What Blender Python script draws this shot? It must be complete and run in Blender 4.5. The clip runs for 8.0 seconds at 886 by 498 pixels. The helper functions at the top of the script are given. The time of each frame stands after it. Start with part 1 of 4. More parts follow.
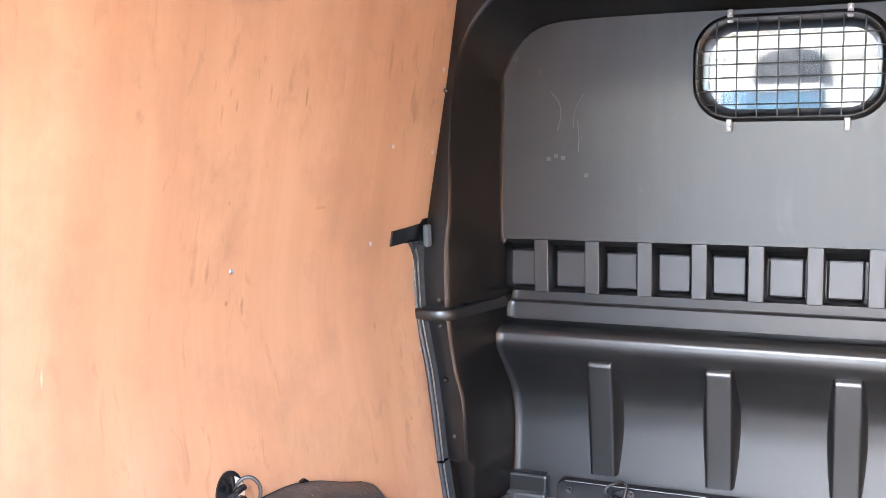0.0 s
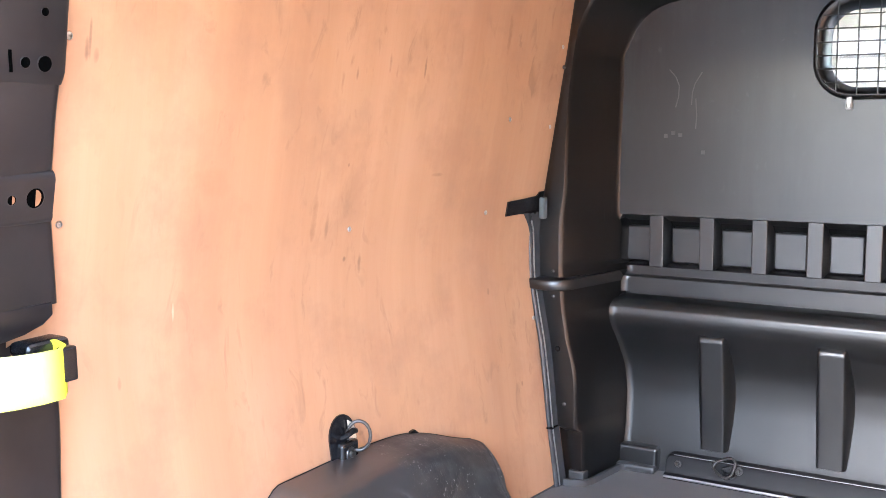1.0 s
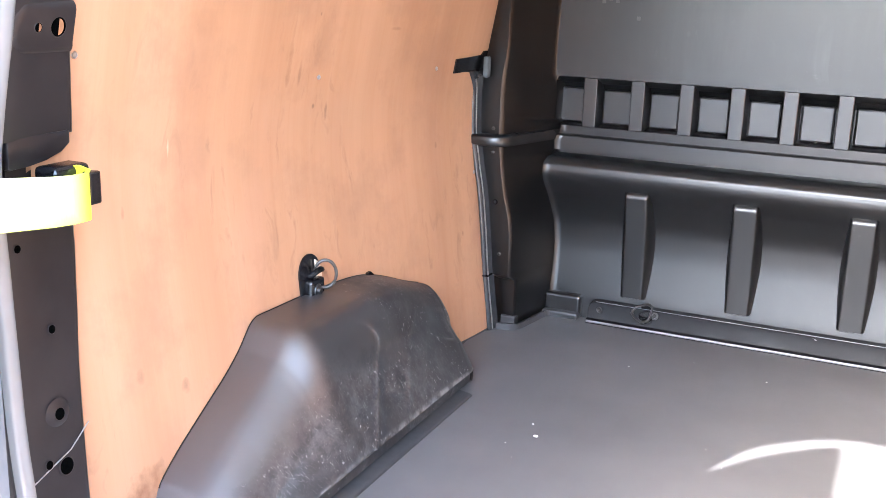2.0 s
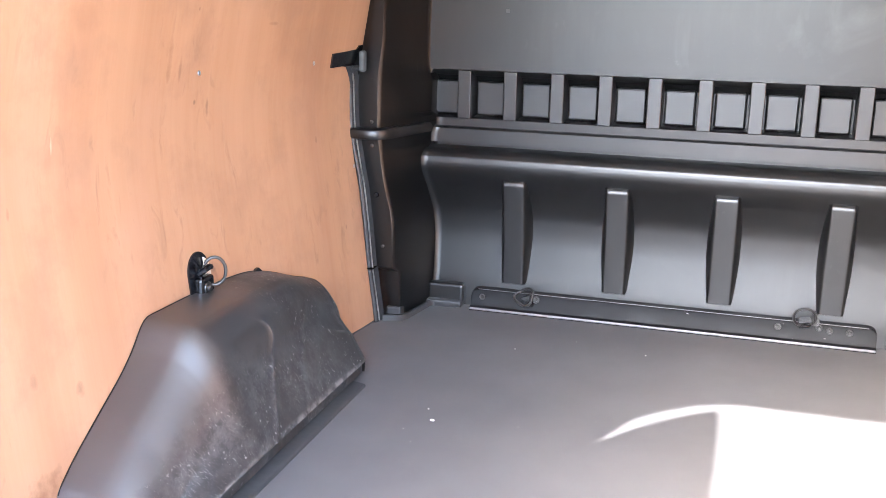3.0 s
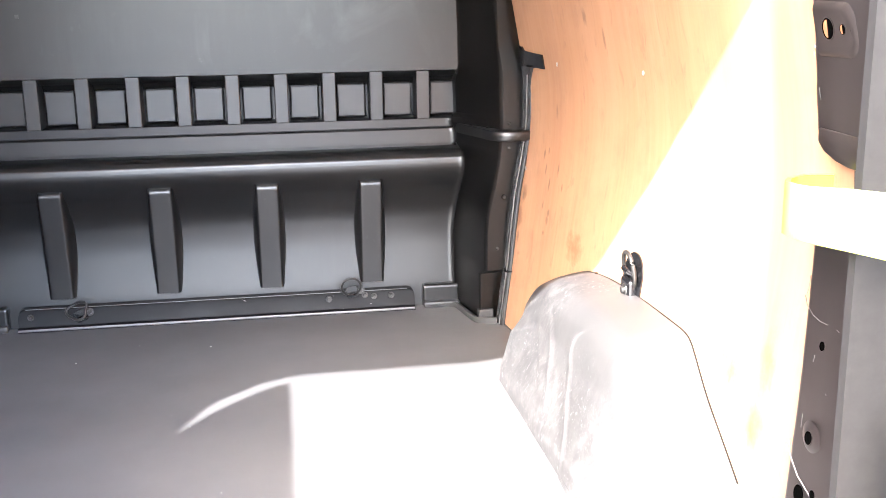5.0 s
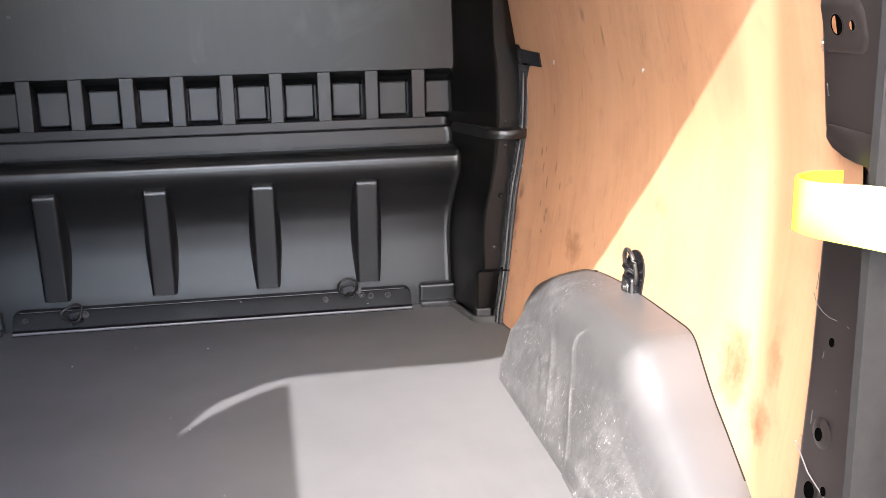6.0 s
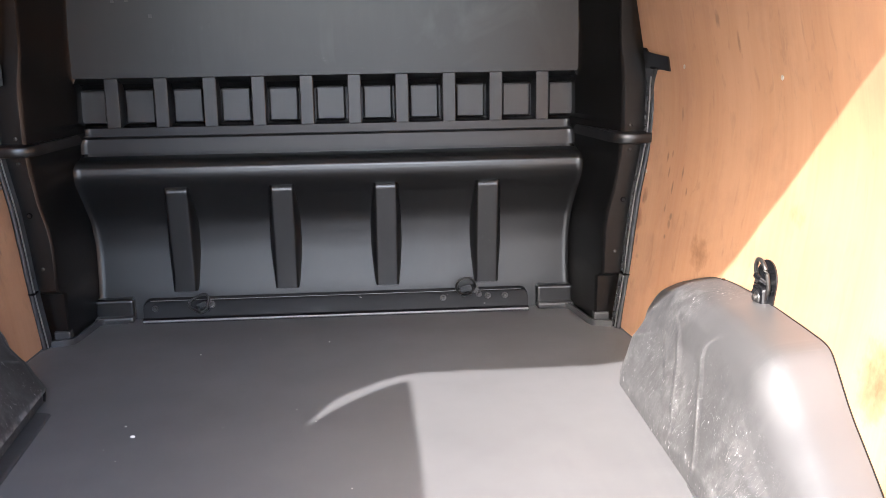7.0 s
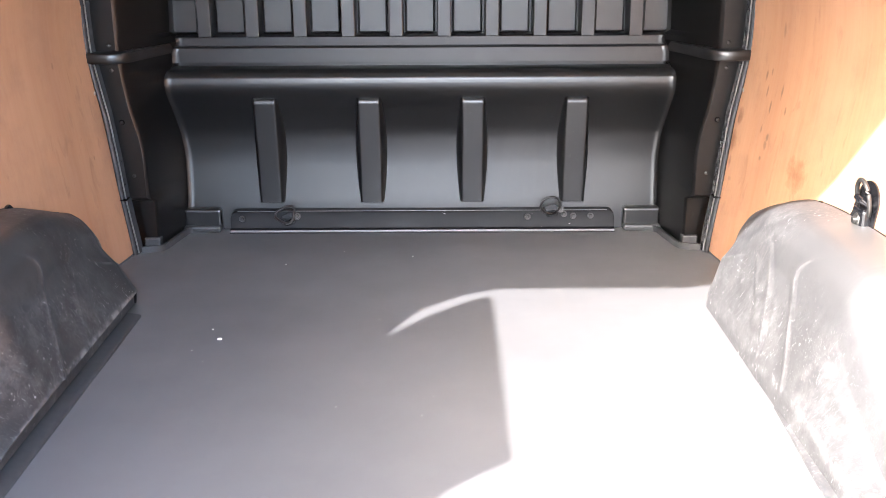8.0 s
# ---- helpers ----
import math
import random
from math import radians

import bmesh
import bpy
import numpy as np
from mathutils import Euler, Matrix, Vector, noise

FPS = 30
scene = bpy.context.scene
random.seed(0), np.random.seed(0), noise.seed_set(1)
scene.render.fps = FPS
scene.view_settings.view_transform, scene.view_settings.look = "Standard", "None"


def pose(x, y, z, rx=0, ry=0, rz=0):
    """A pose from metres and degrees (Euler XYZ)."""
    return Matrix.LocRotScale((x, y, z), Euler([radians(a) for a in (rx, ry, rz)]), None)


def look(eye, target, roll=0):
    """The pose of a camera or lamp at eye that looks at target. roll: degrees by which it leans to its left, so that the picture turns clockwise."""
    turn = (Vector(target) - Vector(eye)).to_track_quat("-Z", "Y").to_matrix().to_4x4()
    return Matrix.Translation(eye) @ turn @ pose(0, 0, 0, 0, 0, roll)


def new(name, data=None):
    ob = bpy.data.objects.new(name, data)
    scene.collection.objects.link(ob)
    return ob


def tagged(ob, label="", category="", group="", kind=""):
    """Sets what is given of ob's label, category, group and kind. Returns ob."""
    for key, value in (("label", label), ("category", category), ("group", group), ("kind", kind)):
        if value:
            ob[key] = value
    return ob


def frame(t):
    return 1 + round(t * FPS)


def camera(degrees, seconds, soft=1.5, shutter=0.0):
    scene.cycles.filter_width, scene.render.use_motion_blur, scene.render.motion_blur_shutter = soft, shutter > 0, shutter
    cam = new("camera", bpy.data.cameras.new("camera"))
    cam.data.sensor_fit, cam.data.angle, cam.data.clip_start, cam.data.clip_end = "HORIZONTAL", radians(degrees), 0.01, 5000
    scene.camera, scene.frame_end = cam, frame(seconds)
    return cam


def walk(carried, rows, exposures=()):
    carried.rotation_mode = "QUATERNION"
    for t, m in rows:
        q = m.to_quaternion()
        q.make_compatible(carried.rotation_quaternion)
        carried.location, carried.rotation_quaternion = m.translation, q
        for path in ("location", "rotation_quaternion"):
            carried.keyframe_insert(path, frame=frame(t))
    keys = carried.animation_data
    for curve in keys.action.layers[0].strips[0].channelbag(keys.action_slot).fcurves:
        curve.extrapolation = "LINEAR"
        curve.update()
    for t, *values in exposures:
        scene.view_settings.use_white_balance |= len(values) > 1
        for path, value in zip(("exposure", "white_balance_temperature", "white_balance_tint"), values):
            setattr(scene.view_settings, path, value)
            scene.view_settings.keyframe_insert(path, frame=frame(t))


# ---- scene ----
cam = camera(46.5, 8.0, 0.8)
PATH = [
    (0, (0.18, -0.321, 0.964), (-0.594, 1.503, 0.691), -1.3),
    (0.5, (0.267, -0.34, 0.931), (-0.694, 1.395, 0.668), -1.3),
    (1, (0.288, -0.379, 0.914), (-0.739, 1.315, 0.64), -0.7),
    (1.5, (0.234, -0.486, 0.911), (-0.715, 1.219, 0.474), 0.6),
    (1.7, (0.207, -0.524, 0.901), (-0.669, 1.204, 0.408), 1.4),
    (2.8, (0.202, -0.628, 0.865), (-0.428, 1.204, 0.368), 1.0),
    (3, (0.171, -0.62, 0.865), (-0.377, 1.238, 0.366), 1.1),
    (3.5, (0.171, -0.653, 0.855), (-0.074, 1.272, 0.369), 0.9),
    (4, (0.17, -0.683, 0.841), (0.228, 1.257, 0.362), 0.4),
    (4.5, (0.165, -0.706, 0.832), (0.415, 1.221, 0.358), -0.0),
    (6, (0.136, -0.691, 0.832), (0.473, 1.222, 0.355), -1.1),
    (6.5, (0.1, -0.69, 0.848), (0.386, 1.229, 0.365), -1.0),
    (7, (0.072, -0.693, 0.848), (0.226, 1.242, 0.366), -0.7),
    (7.5, (0.05, -0.691, 0.827), (0.099, 1.25, 0.344), -0.4),
    (8, (0.06, -0.683, 0.807), (0.057, 1.222, 0.198), -0.3),
]
EXPOSURES = [(t, e + 0.20, 6300.0, 10.0) for t, e in ((0.0, 5.40), (1.7, 5.24), (2.8, 5.2), (3.4, 5.2), (4.7, 5.05), (5.8, 3.82), (6.5, 3.67), (7.5, 4.12), (8.0, 4.55))]
walk(cam, [(t, look(eye, target, roll)) for t, eye, target, roll in PATH], EXPOSURES)

# ---- light: an open rear end under a clear sky, sun behind and to the left ----
SUN_WAY = Vector((0.76, 1.10, -1.0)).normalized()
world = bpy.data.worlds.new("sky")
scene.world = world
world.use_nodes = True
wn = world.node_tree
sky = wn.nodes.new("ShaderNodeTexSky")
sky.sky_type, sky.sun_disc = "NISHITA", False
sky.sun_elevation, sky.sun_rotation = math.asin(-SUN_WAY.z), math.atan2(-SUN_WAY.x, -SUN_WAY.y)
sky.air_density, sky.dust_density = 1.0, 3.0
wn.links.new(sky.outputs[0], wn.nodes["Background"].inputs[0])
wn.nodes["Background"].inputs[1].default_value = 0.15
sun = new("sun", bpy.data.lights.new("sun", "SUN"))
sun.data.energy, sun.data.angle, sun.data.color = 1.37, radians(0.55), (1.0, 0.957, 0.95)
sun.matrix_world = look((-4, -6, 6), Vector((-4, -6, 6)) + SUN_WAY)


# ---- materials ----
class Mat:
    """A principled material with object-space noise at hand."""

    def __init__(self, name, rough=0.5, metal=0.0, spec=0.5):
        self.m = bpy.data.materials.new(name)
        self.m.use_nodes = True
        self.t = self.m.node_tree
        self.b = self.t.nodes["Principled BSDF"]
        self.b.inputs["Roughness"].default_value = rough
        self.b.inputs["Metallic"].default_value = metal
        self.b.inputs["Specular IOR Level"].default_value = spec
        self.co = self.node("ShaderNodeTexCoord").outputs["Object"]

    def node(self, kind, **ins):
        n = self.t.nodes.new(kind)
        for k, v in ins.items():
            self.put(n.inputs[k], v)
        return n

    def put(self, socket, v):
        if isinstance(v, bpy.types.NodeSocket):
            self.t.links.new(v, socket)
        else:
            socket.default_value = v

    def stretch(self, sx, sy, sz):
        n = self.node("ShaderNodeMapping", Vector=self.co)
        n.inputs["Scale"].default_value = (sx, sy, sz)
        return n.outputs[0]

    def noise(self, scale, detail=4.0, rough=0.55, at=None, twist=0.0):
        return self.node("ShaderNodeTexNoise", Vector=at or self.co, Scale=scale, Detail=detail, Roughness=rough, Distortion=twist).outputs["Fac"]

    def ramp(self, fac, stops):
        n = self.node("ShaderNodeValToRGB", Fac=fac)
        e = n.color_ramp.elements
        while len(e) < len(stops):
            e.new(0.5)
        for k, (p, c) in zip(e, stops):
            k.position = p
            k.color = (*c, 1) if len(c) == 3 else c
        return n.outputs[0]

    def span(self, fac, a, b, lo=0.0, hi=1.0):
        n = self.node("ShaderNodeMapRange", Value=fac)
        for k, v in zip(("From Min", "From Max", "To Min", "To Max"), (a, b, lo, hi)):
            n.inputs[k].default_value = v
        return n.outputs[0]

    def mix(self, fac, a, b, how="MIX"):
        n = self.t.nodes.new("ShaderNodeMix")
        n.data_type, n.blend_type = "RGBA", how
        for k, v in ((0, fac), (6, a), (7, b)):
            self.put(n.inputs[k], (*v, 1) if isinstance(v, tuple) and len(v) == 3 else v)
        return n.outputs[2]

    def times(self, a, b, op="MULTIPLY"):
        n = self.t.nodes.new("ShaderNodeMath")
        n.operation = op
        self.put(n.inputs[0], a)
        self.put(n.inputs[1], b)
        return n.outputs[0]

    def colour(self, c):
        self.put(self.b.inputs["Base Color"], (*c, 1) if isinstance(c, tuple) else c)
        return self

    def gloss(self, fac):
        self.put(self.b.inputs["Roughness"], fac)
        return self

    def bump(self, height, strength=0.2, dist=0.002):
        n = self.node("ShaderNodeBump", Height=height, Strength=strength, Distance=dist)
        self.t.links.new(n.outputs[0], self.b.inputs["Normal"])
        return self


def strokes(m, turn, fine, long, lo, hi, where=None):
    """Short straight scratches in one direction: a stretched noise, cut off high."""
    n = m.node("ShaderNodeMapping", Vector=m.co)
    n.inputs["Rotation"].default_value = (radians(turn), radians(turn * 0.2), 0)
    k = m.node("ShaderNodeMapping", Vector=n.outputs[0])
    k.inputs["Scale"].default_value = (fine * 0.3, fine, long)
    f = m.span(m.noise(1.0, 2.0, 0.5, k.outputs[0]), lo, hi)
    return m.times(f, where) if where is not None else f


def most(m, *facs):
    out = facs[0]
    for f in facs[1:]:
        out = m.times(out, f, "MAXIMUM")
    return out


def make_plastic(name, spec, base, dusty=0.34):
    m = Mat(name, 0.42, 0.0, spec)
    cloud = m.noise(2.6, 5.0, 0.6)
    streak = m.noise(1.0, 5.0, 0.65, m.stretch(16, 16, 2.0))
    dust = m.times(m.span(cloud, 0.45, 0.75), m.span(streak, 0.42, 0.75))
    rub = most(m, strokes(m, 8, 160, 9, 0.66, 0.76, m.span(cloud, 0.5, 0.65)), strokes(m, -25, 220, 16, 0.68, 0.78, m.span(m.noise(4.0), 0.52, 0.66)))
    smear = m.times(m.span(m.noise(5.0, 5.0, 0.6, m.stretch(1, 1, 0.7), 1.0), 0.54, 0.72), m.span(m.noise(2.2), 0.42, 0.60))
    dust = most(m, dust, m.times(smear, 0.9))
    c = m.mix(m.times(dust, dusty), base, (0.042, 0.042, 0.043))
    m.colour(m.mix(m.times(rub, 0.16), c, (0.10, 0.098, 0.095)))
    m.gloss(m.span(m.noise(4.0, 5.0, 0.6), 0.3, 0.7, 0.30, 0.35))
    return m.bump(m.noise(900.0, 2.0), 0.10, 0.0005).m


def make_rubber():
    m = Mat("floor_rubber", 0.5)
    cloud = m.noise(1.6, 6.0, 0.6)
    fine = m.noise(60.0, 4.0, 0.6)
    c = m.mix(m.span(cloud, 0.3, 0.75), (0.084, 0.082, 0.082), (0.115, 0.1122, 0.1122))
    c = m.mix(m.times(m.span(fine, 0.6, 0.85), 0.22), c, (0.15, 0.145, 0.14))
    drag = m.noise(1.0, 4.0, 0.6, m.stretch(22, 1.5, 1))
    c = m.mix(m.times(m.span(drag, 0.55, 0.8), 0.25), c, (0.12, 0.115, 0.112))
    m.colour(c)
    m.gloss(m.span(m.noise(3.0, 5.0), 0.3, 0.7, 0.40, 0.54))
    return m.bump(m.noise(700.0, 3.0), 0.2, 0.0008).m


def blot(m, y, z, wide, high, rag):
    """A ragged stain round one spot of a side wall."""
    n = m.node("ShaderNodeSeparateXYZ", Vector=m.co)
    a = m.times(m.times(n.outputs[1], y, "SUBTRACT"), 1.0 / wide)
    b = m.times(m.times(n.outputs[2], z, "SUBTRACT"), 1.0 / high)
    d = m.times(m.times(a, a), m.times(b, b), "ADD")
    return m.span(m.times(d, m.times(rag, 2.2), "ADD"), 2.0, 0.9)


def make_ply(name, stains, grow=1.0, force=1.0):
    m = Mat(name, 0.5, 0.0, 0.35)
    wide = m.noise(1.0, 3.0, 0.5, m.stretch(0, 9.0, 0.6))
    grain = m.noise(1.0, 6.0, 0.65, m.stretch(0, 60, 2.2), 0.15)
    pores = m.noise(1.0, 3.0, 0.6, m.stretch(0, 420, 14.0))
    cloud = m.noise(3.2, 5.0, 0.6, m.stretch(1, 1.6, 0.8))
    c = m.ramp(wide, [(0.25, (0.335, 0.172, 0.096)), (0.5, (0.383, 0.206, 0.115)), (0.8, (0.424, 0.238, 0.139))])
    c = m.mix(m.span(grain, 0.35, 0.75, 0.0, 0.12), c, (0.29, 0.145, 0.08))
    c = m.mix(m.span(pores, 0.58, 0.80, 0.0, 0.14), c, (0.27, 0.13, 0.07))
    c = m.mix(m.span(cloud, 0.48, 0.75, 0.0, 0.45), c, (0.44, 0.25, 0.163))
    murk = m.noise(5.5, 5.0, 0.65)
    c = m.mix(m.span(murk, 0.50, 0.68, 0.0, 0.58), c, (0.29, 0.154, 0.092))
    smudge = m.noise(1.0, 4.0, 0.6, m.stretch(0, 26, 11), 0.8)
    c = m.mix(m.times(m.span(smudge, 0.57, 0.70, 0.0, 0.70), m.span(m.noise(2.3), 0.40, 0.58)), c, (0.25, 0.135, 0.08))
    tick = strokes(m, 12, 120, 34, 0.67, 0.78, m.span(m.noise(3.1), 0.48, 0.62))
    tick = most(m, tick, strokes(m, -14, 60, 30, 0.72, 0.80, m.span(m.noise(4.3), 0.48, 0.60)))
    c = m.mix(m.times(tick, 0.16), c, (0.17, 0.09, 0.055))
    rag = m.noise(38.0, 4.0, 0.6)
    for y, z, w, h, f, tone in stains:
        c = m.mix(m.times(blot(m, y, z, w * grow, h * grow, rag), min(0.95, f * force)), c, tone)
    m.colour(c)
    m.gloss(m.span(grain, 0.3, 0.7, 0.42, 0.55))
    return m.bump(pores, 0.08, 0.0006).m


def make_arch(name, amount, foot, low, high, rough, ior):
    """Black moulded plastic between two given tones, scratched pale on the flank and the nose, smooth on the shoulder.
    """
    m = Mat(name, 0.4, 0.0, 0.6)
    n = m.node("ShaderNodeSeparateXYZ", Vector=m.co)
    across = m.times(n.outputs[0], 0.0, "ABSOLUTE")
    ragged = m.times(m.noise(13.0, 6.0, 0.7), 0.05)
    flank = m.span(m.times(across, ragged, "ADD"), foot + 0.078, foot + 0.050)
    front = m.span(m.times(n.outputs[1], ragged, "ADD"), 1.14, 1.24)
    wear = most(m, flank, front)
    c = m.mix(m.span(m.noise(5.0, 3.0, 0.5), 0.30, 0.75), low, high)
    c = m.mix(m.times(wear, 0.6), c, tuple(v * 0.62 for v in low))
    # fine cross-scratches, chips, a little ground-in dust, pale rubbed ridges
    dust = m.times(m.span(m.noise(40.0, 7.0, 0.75), 0.42, 0.70), m.span(m.noise(7.0, 4.0, 0.6), 0.35, 0.62))
    here = m.span(m.noise(11.0, 5.0, 0.65), 0.44, 0.62)
    there = m.span(m.noise(8.0, 5.0, 0.65, m.stretch(1, 1.3, 1)), 0.44, 0.62)
    fine = most(m, strokes(m, 24, 620, 120, 0.66, 0.74, here), strokes(m, -38, 560, 60, 0.66, 0.74, there), strokes(m, 66, 600, 90, 0.66, 0.74, here), strokes(m, -72, 520, 130, 0.66, 0.74, there), strokes(m, 6, 340, 50, 0.67, 0.71, there), strokes(m, 34, 380, 9, 0.68, 0.72, here), strokes(m, -20, 380, 11, 0.68, 0.72, there))
    chips = m.times(m.span(m.noise(110.0, 4.0, 0.7), 0.62, 0.65), m.span(m.noise(12.0, 5.0, 0.7), 0.48, 0.56))
    edge = m.span(m.node("ShaderNodeNewGeometry").outputs["Pointiness"], 0.505, 0.54)
    edge = m.times(edge, m.span(m.noise(30.0, 5.0, 0.7), 0.42, 0.60))
    c = m.mix(m.times(m.times(dust, amount * 0.7), wear), c, (0.20, 0.195, 0.19))
    c = m.mix(m.times(m.times(fine, amount * 0.8), wear), c, (0.34, 0.33, 0.32))
    c = m.mix(m.times(m.times(chips, amount), wear), c, (0.50, 0.49, 0.48))
    c = m.mix(m.times(edge, 0.55), c, (0.30, 0.29, 0.28))
    m.colour(c)
    m.gloss(m.span(wear, 0.0, 1.0, rough, max(0.5, rough + 0.04)))
    m.put(m.b.inputs["Specular IOR Level"], m.span(wear, 0.0, 1.0, 1.0, 0.45))
    m.b.inputs["IOR"].default_value = ior
    return m.bump(m.noise(26.0, 4.0, 0.6), 0.05, 0.0010).m


def make_paint(name, c, rough, wear=0.4):
    m = Mat(name, rough, 0.0, 0.6)
    cloud = m.noise(9.0, 5.0, 0.6)
    low = tuple(v * 0.8 for v in c)
    up = tuple(min(1.0, v * 1.2 + 0.003) for v in c)
    nick = m.times(strokes(m, 35, 160, 60, 0.72, 0.76), m.span(m.noise(7.0), 0.50, 0.56))
    m.colour(m.mix(m.times(nick, wear), m.mix(m.span(cloud, 0.3, 0.7), low, up), (0.45, 0.44, 0.43)))
    m.gloss(m.span(cloud, 0.3, 0.7, rough * 0.85, rough * 1.2))
    return m.m


def plain(name, c, rough=0.5, metal=0.0, grain=60.0, depth=0.06):
    m = Mat(name, rough, metal)
    f = m.noise(grain, 4.0)
    m.colour(m.mix(m.span(f, 0.3, 0.7), tuple(v * 0.85 for v in c), tuple(min(1.0, v * 1.12) for v in c)))
    return m.bump(f, depth, 0.001).m


def make_webbing():
    """Woven yellow strap, paled along its run for sun glare, left yellow where less lit."""
    m = Mat("yellow_webbing", 0.42, 0.0, 0.3)
    n = m.node("ShaderNodeSeparateXYZ", Vector=m.co)
    less_lit = most(m, m.span(n.outputs[1], -0.045, 0.005), m.times(m.span(n.outputs[2], -0.008, -0.040), 0.7))
    weave = m.noise(1.0, 2.0, 0.5, m.stretch(300, 300, 90))
    c = m.mix(m.span(weave, 0.3, 0.7), (0.80, 0.81, 0.27), (0.88, 0.89, 0.32))
    m.colour(m.mix(less_lit, c, (0.74, 0.80, 0.04)))
    return m.bump(weave, 0.25, 0.001).m


# one plastic: sheet and column copies darkened where they catch less light
PLASTIC, PLASTIC_DIM, PLASTIC_SHADED = make_plastic("moulded_black_plastic", 0.74, (0.0065, 0.0065, 0.0067)), make_plastic("moulded_black_plastic_dim", 0.64, (0.005, 0.005, 0.0052), 0.55), make_plastic("moulded_black_plastic_shaded", 0.56, (0.003, 0.003, 0.0031), 0.10)
RUBBER = make_rubber()
RUST, GREY, LIGHT = (0.19, 0.085, 0.04), (0.155, 0.085, 0.052), (0.60, 0.42, 0.30)
PLY_RIGHT = make_ply("plywood_veneer_right", [(1.782, 0.355, 0.016, 0.020, 0.6, RUST), (1.790, 0.345, 0.006, 0.010, 0.7, GREY), (1.794, 0.291, 0.020, 0.024, 0.6, RUST), (1.455, 0.285, 0.045, 0.035, 0.5, RUST),
    (1.689, 0.464, 0.005, 0.012, 0.5, GREY), (1.64, 0.40, 0.004, 0.016, 0.6, GREY), (1.626, 0.312, 0.008, 0.010, 0.6, GREY), (1.60, 0.44, 0.004, 0.020, 0.5, GREY), (1.66, 0.345, 0.004, 0.010, 0.5, GREY), (1.065, 0.453, 0.035, 0.022, 0.35, RUST),
    (1.633, 0.571, 0.006, 0.018, 0.4, GREY), (1.334, 0.75, 0.006, 0.022, 0.5, GREY), (1.42, 0.79, 0.010, 0.018, 0.4, GREY), (0.70, 0.276, 0.05, 0.06, 0.6, RUST), (0.60, 0.225, 0.03, 0.03, 0.6, RUST), (0.585, 0.32, 0.02, 0.05, 0.4, RUST), (1.79, 0.239, 0.008, 0.014, 0.5, GREY), (1.77, 0.20, 0.012, 0.006, 0.4, GREY), (1.670, 0.431, 0.004, 0.014, 0.6, GREY), (1.665, 0.473, 0.004, 0.008, 0.6, GREY), (1.566, 0.402, 0.004, 0.010, 0.6, GREY), (1.622, 0.332, 0.006, 0.008, 0.6, GREY), (1.637, 0.281, 0.005, 0.006, 0.6, GREY), (1.815, 0.405, 0.012, 0.016, 0.6, RUST)], 1.25, 1.7)
PLY_LEFT = make_ply("plywood_veneer_left", [(0.534, 1.01, 0.003, 0.030, 0.7, GREY), (0.545, 0.985, 0.005, 0.012, 0.4, GREY), (1.33, 0.99, 0.004, 0.022, 0.6, GREY), (1.05, 0.72, 0.010, 0.045, 0.4, RUST), (1.09, 0.70, 0.006, 0.03, 0.35, GREY), (1.20, 0.62, 0.006, 0.022, 0.5, GREY), (0.88, 0.96, 0.010, 0.012, 0.4, GREY),
    (0.61, 0.525, 0.005, 0.014, 0.4, GREY), (0.60, 0.27, 0.012, 0.016, 0.4, GREY), (0.78, 0.80, 0.06, 0.03, 0.12, RUST), (1.63, 0.50, 0.006, 0.010, 0.5, GREY), (1.72, 0.27, 0.005, 0.008, 0.5, GREY), (0.72, 0.61, 0.003, 0.018, 0.5, LIGHT), (1.60, 1.06, 0.008, 0.05, 0.4, RUST), (0.580, 0.095, 0.055, 0.045, 1.0, RUST), (1.16, 0.30, 0.01, 0.006, 0.4, GREY), (0.70, 0.22, 0.012, 0.016, 0.5, GREY), (1.153, 0.634, 0.006, 0.006, 0.7, GREY), (1.133, 0.811, 0.004, 0.005, 0.6, GREY), (1.221, 0.995, 0.005, 0.020, 0.5, GREY), (1.125, 0.974, 0.004, 0.014, 0.45, GREY), (1.418, 0.776, 0.022, 0.005, 0.4, GREY), (0.529, 0.992, 0.004, 0.018, 0.6, GREY)], 1.0, 1.25)
# the left cover's base tones are about a third of the right's
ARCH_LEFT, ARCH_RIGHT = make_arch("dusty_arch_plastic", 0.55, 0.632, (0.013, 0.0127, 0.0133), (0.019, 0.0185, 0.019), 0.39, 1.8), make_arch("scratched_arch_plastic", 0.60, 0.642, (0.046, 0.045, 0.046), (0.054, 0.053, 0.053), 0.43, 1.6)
BODY = make_paint("dark_body_paint", (0.0165, 0.0132, 0.0128), 0.36, 0.0)
BODY.node_tree.nodes["Principled BSDF"].inputs["Specular IOR Level"].default_value = 0.32
BAREWELD = plain("bare_weld_seam", (0.30, 0.29, 0.28), 0.4, 0.5, 150.0)
FLANGE_SHEEN = plain("flange_sky_sheen", (0.20, 0.19, 0.18), 0.24, 0.0, 7.0, 0.0)
GLOSSY = make_paint("polished_dark_paint", (0.10, 0.10, 0.105), 0.22, 0.1)
PALE = make_paint("pale_body_paint", (0.55, 0.54, 0.52), 0.35)
WHITE = make_paint("white_body_paint", (0.75, 0.75, 0.74), 0.3)
GASKET = plain("black_gasket_rubber", (0.004, 0.004, 0.004), 0.32)
WIRE = plain("dark_wire", (0.010, 0.010, 0.010), 0.4, 0.0, 150.0)
TAB = plain("grey_zinc", (0.32, 0.32, 0.32), 0.45, 0.2, 150.0)
SEAL = plain("rubber_seal", (0.022, 0.021, 0.021), 0.6)
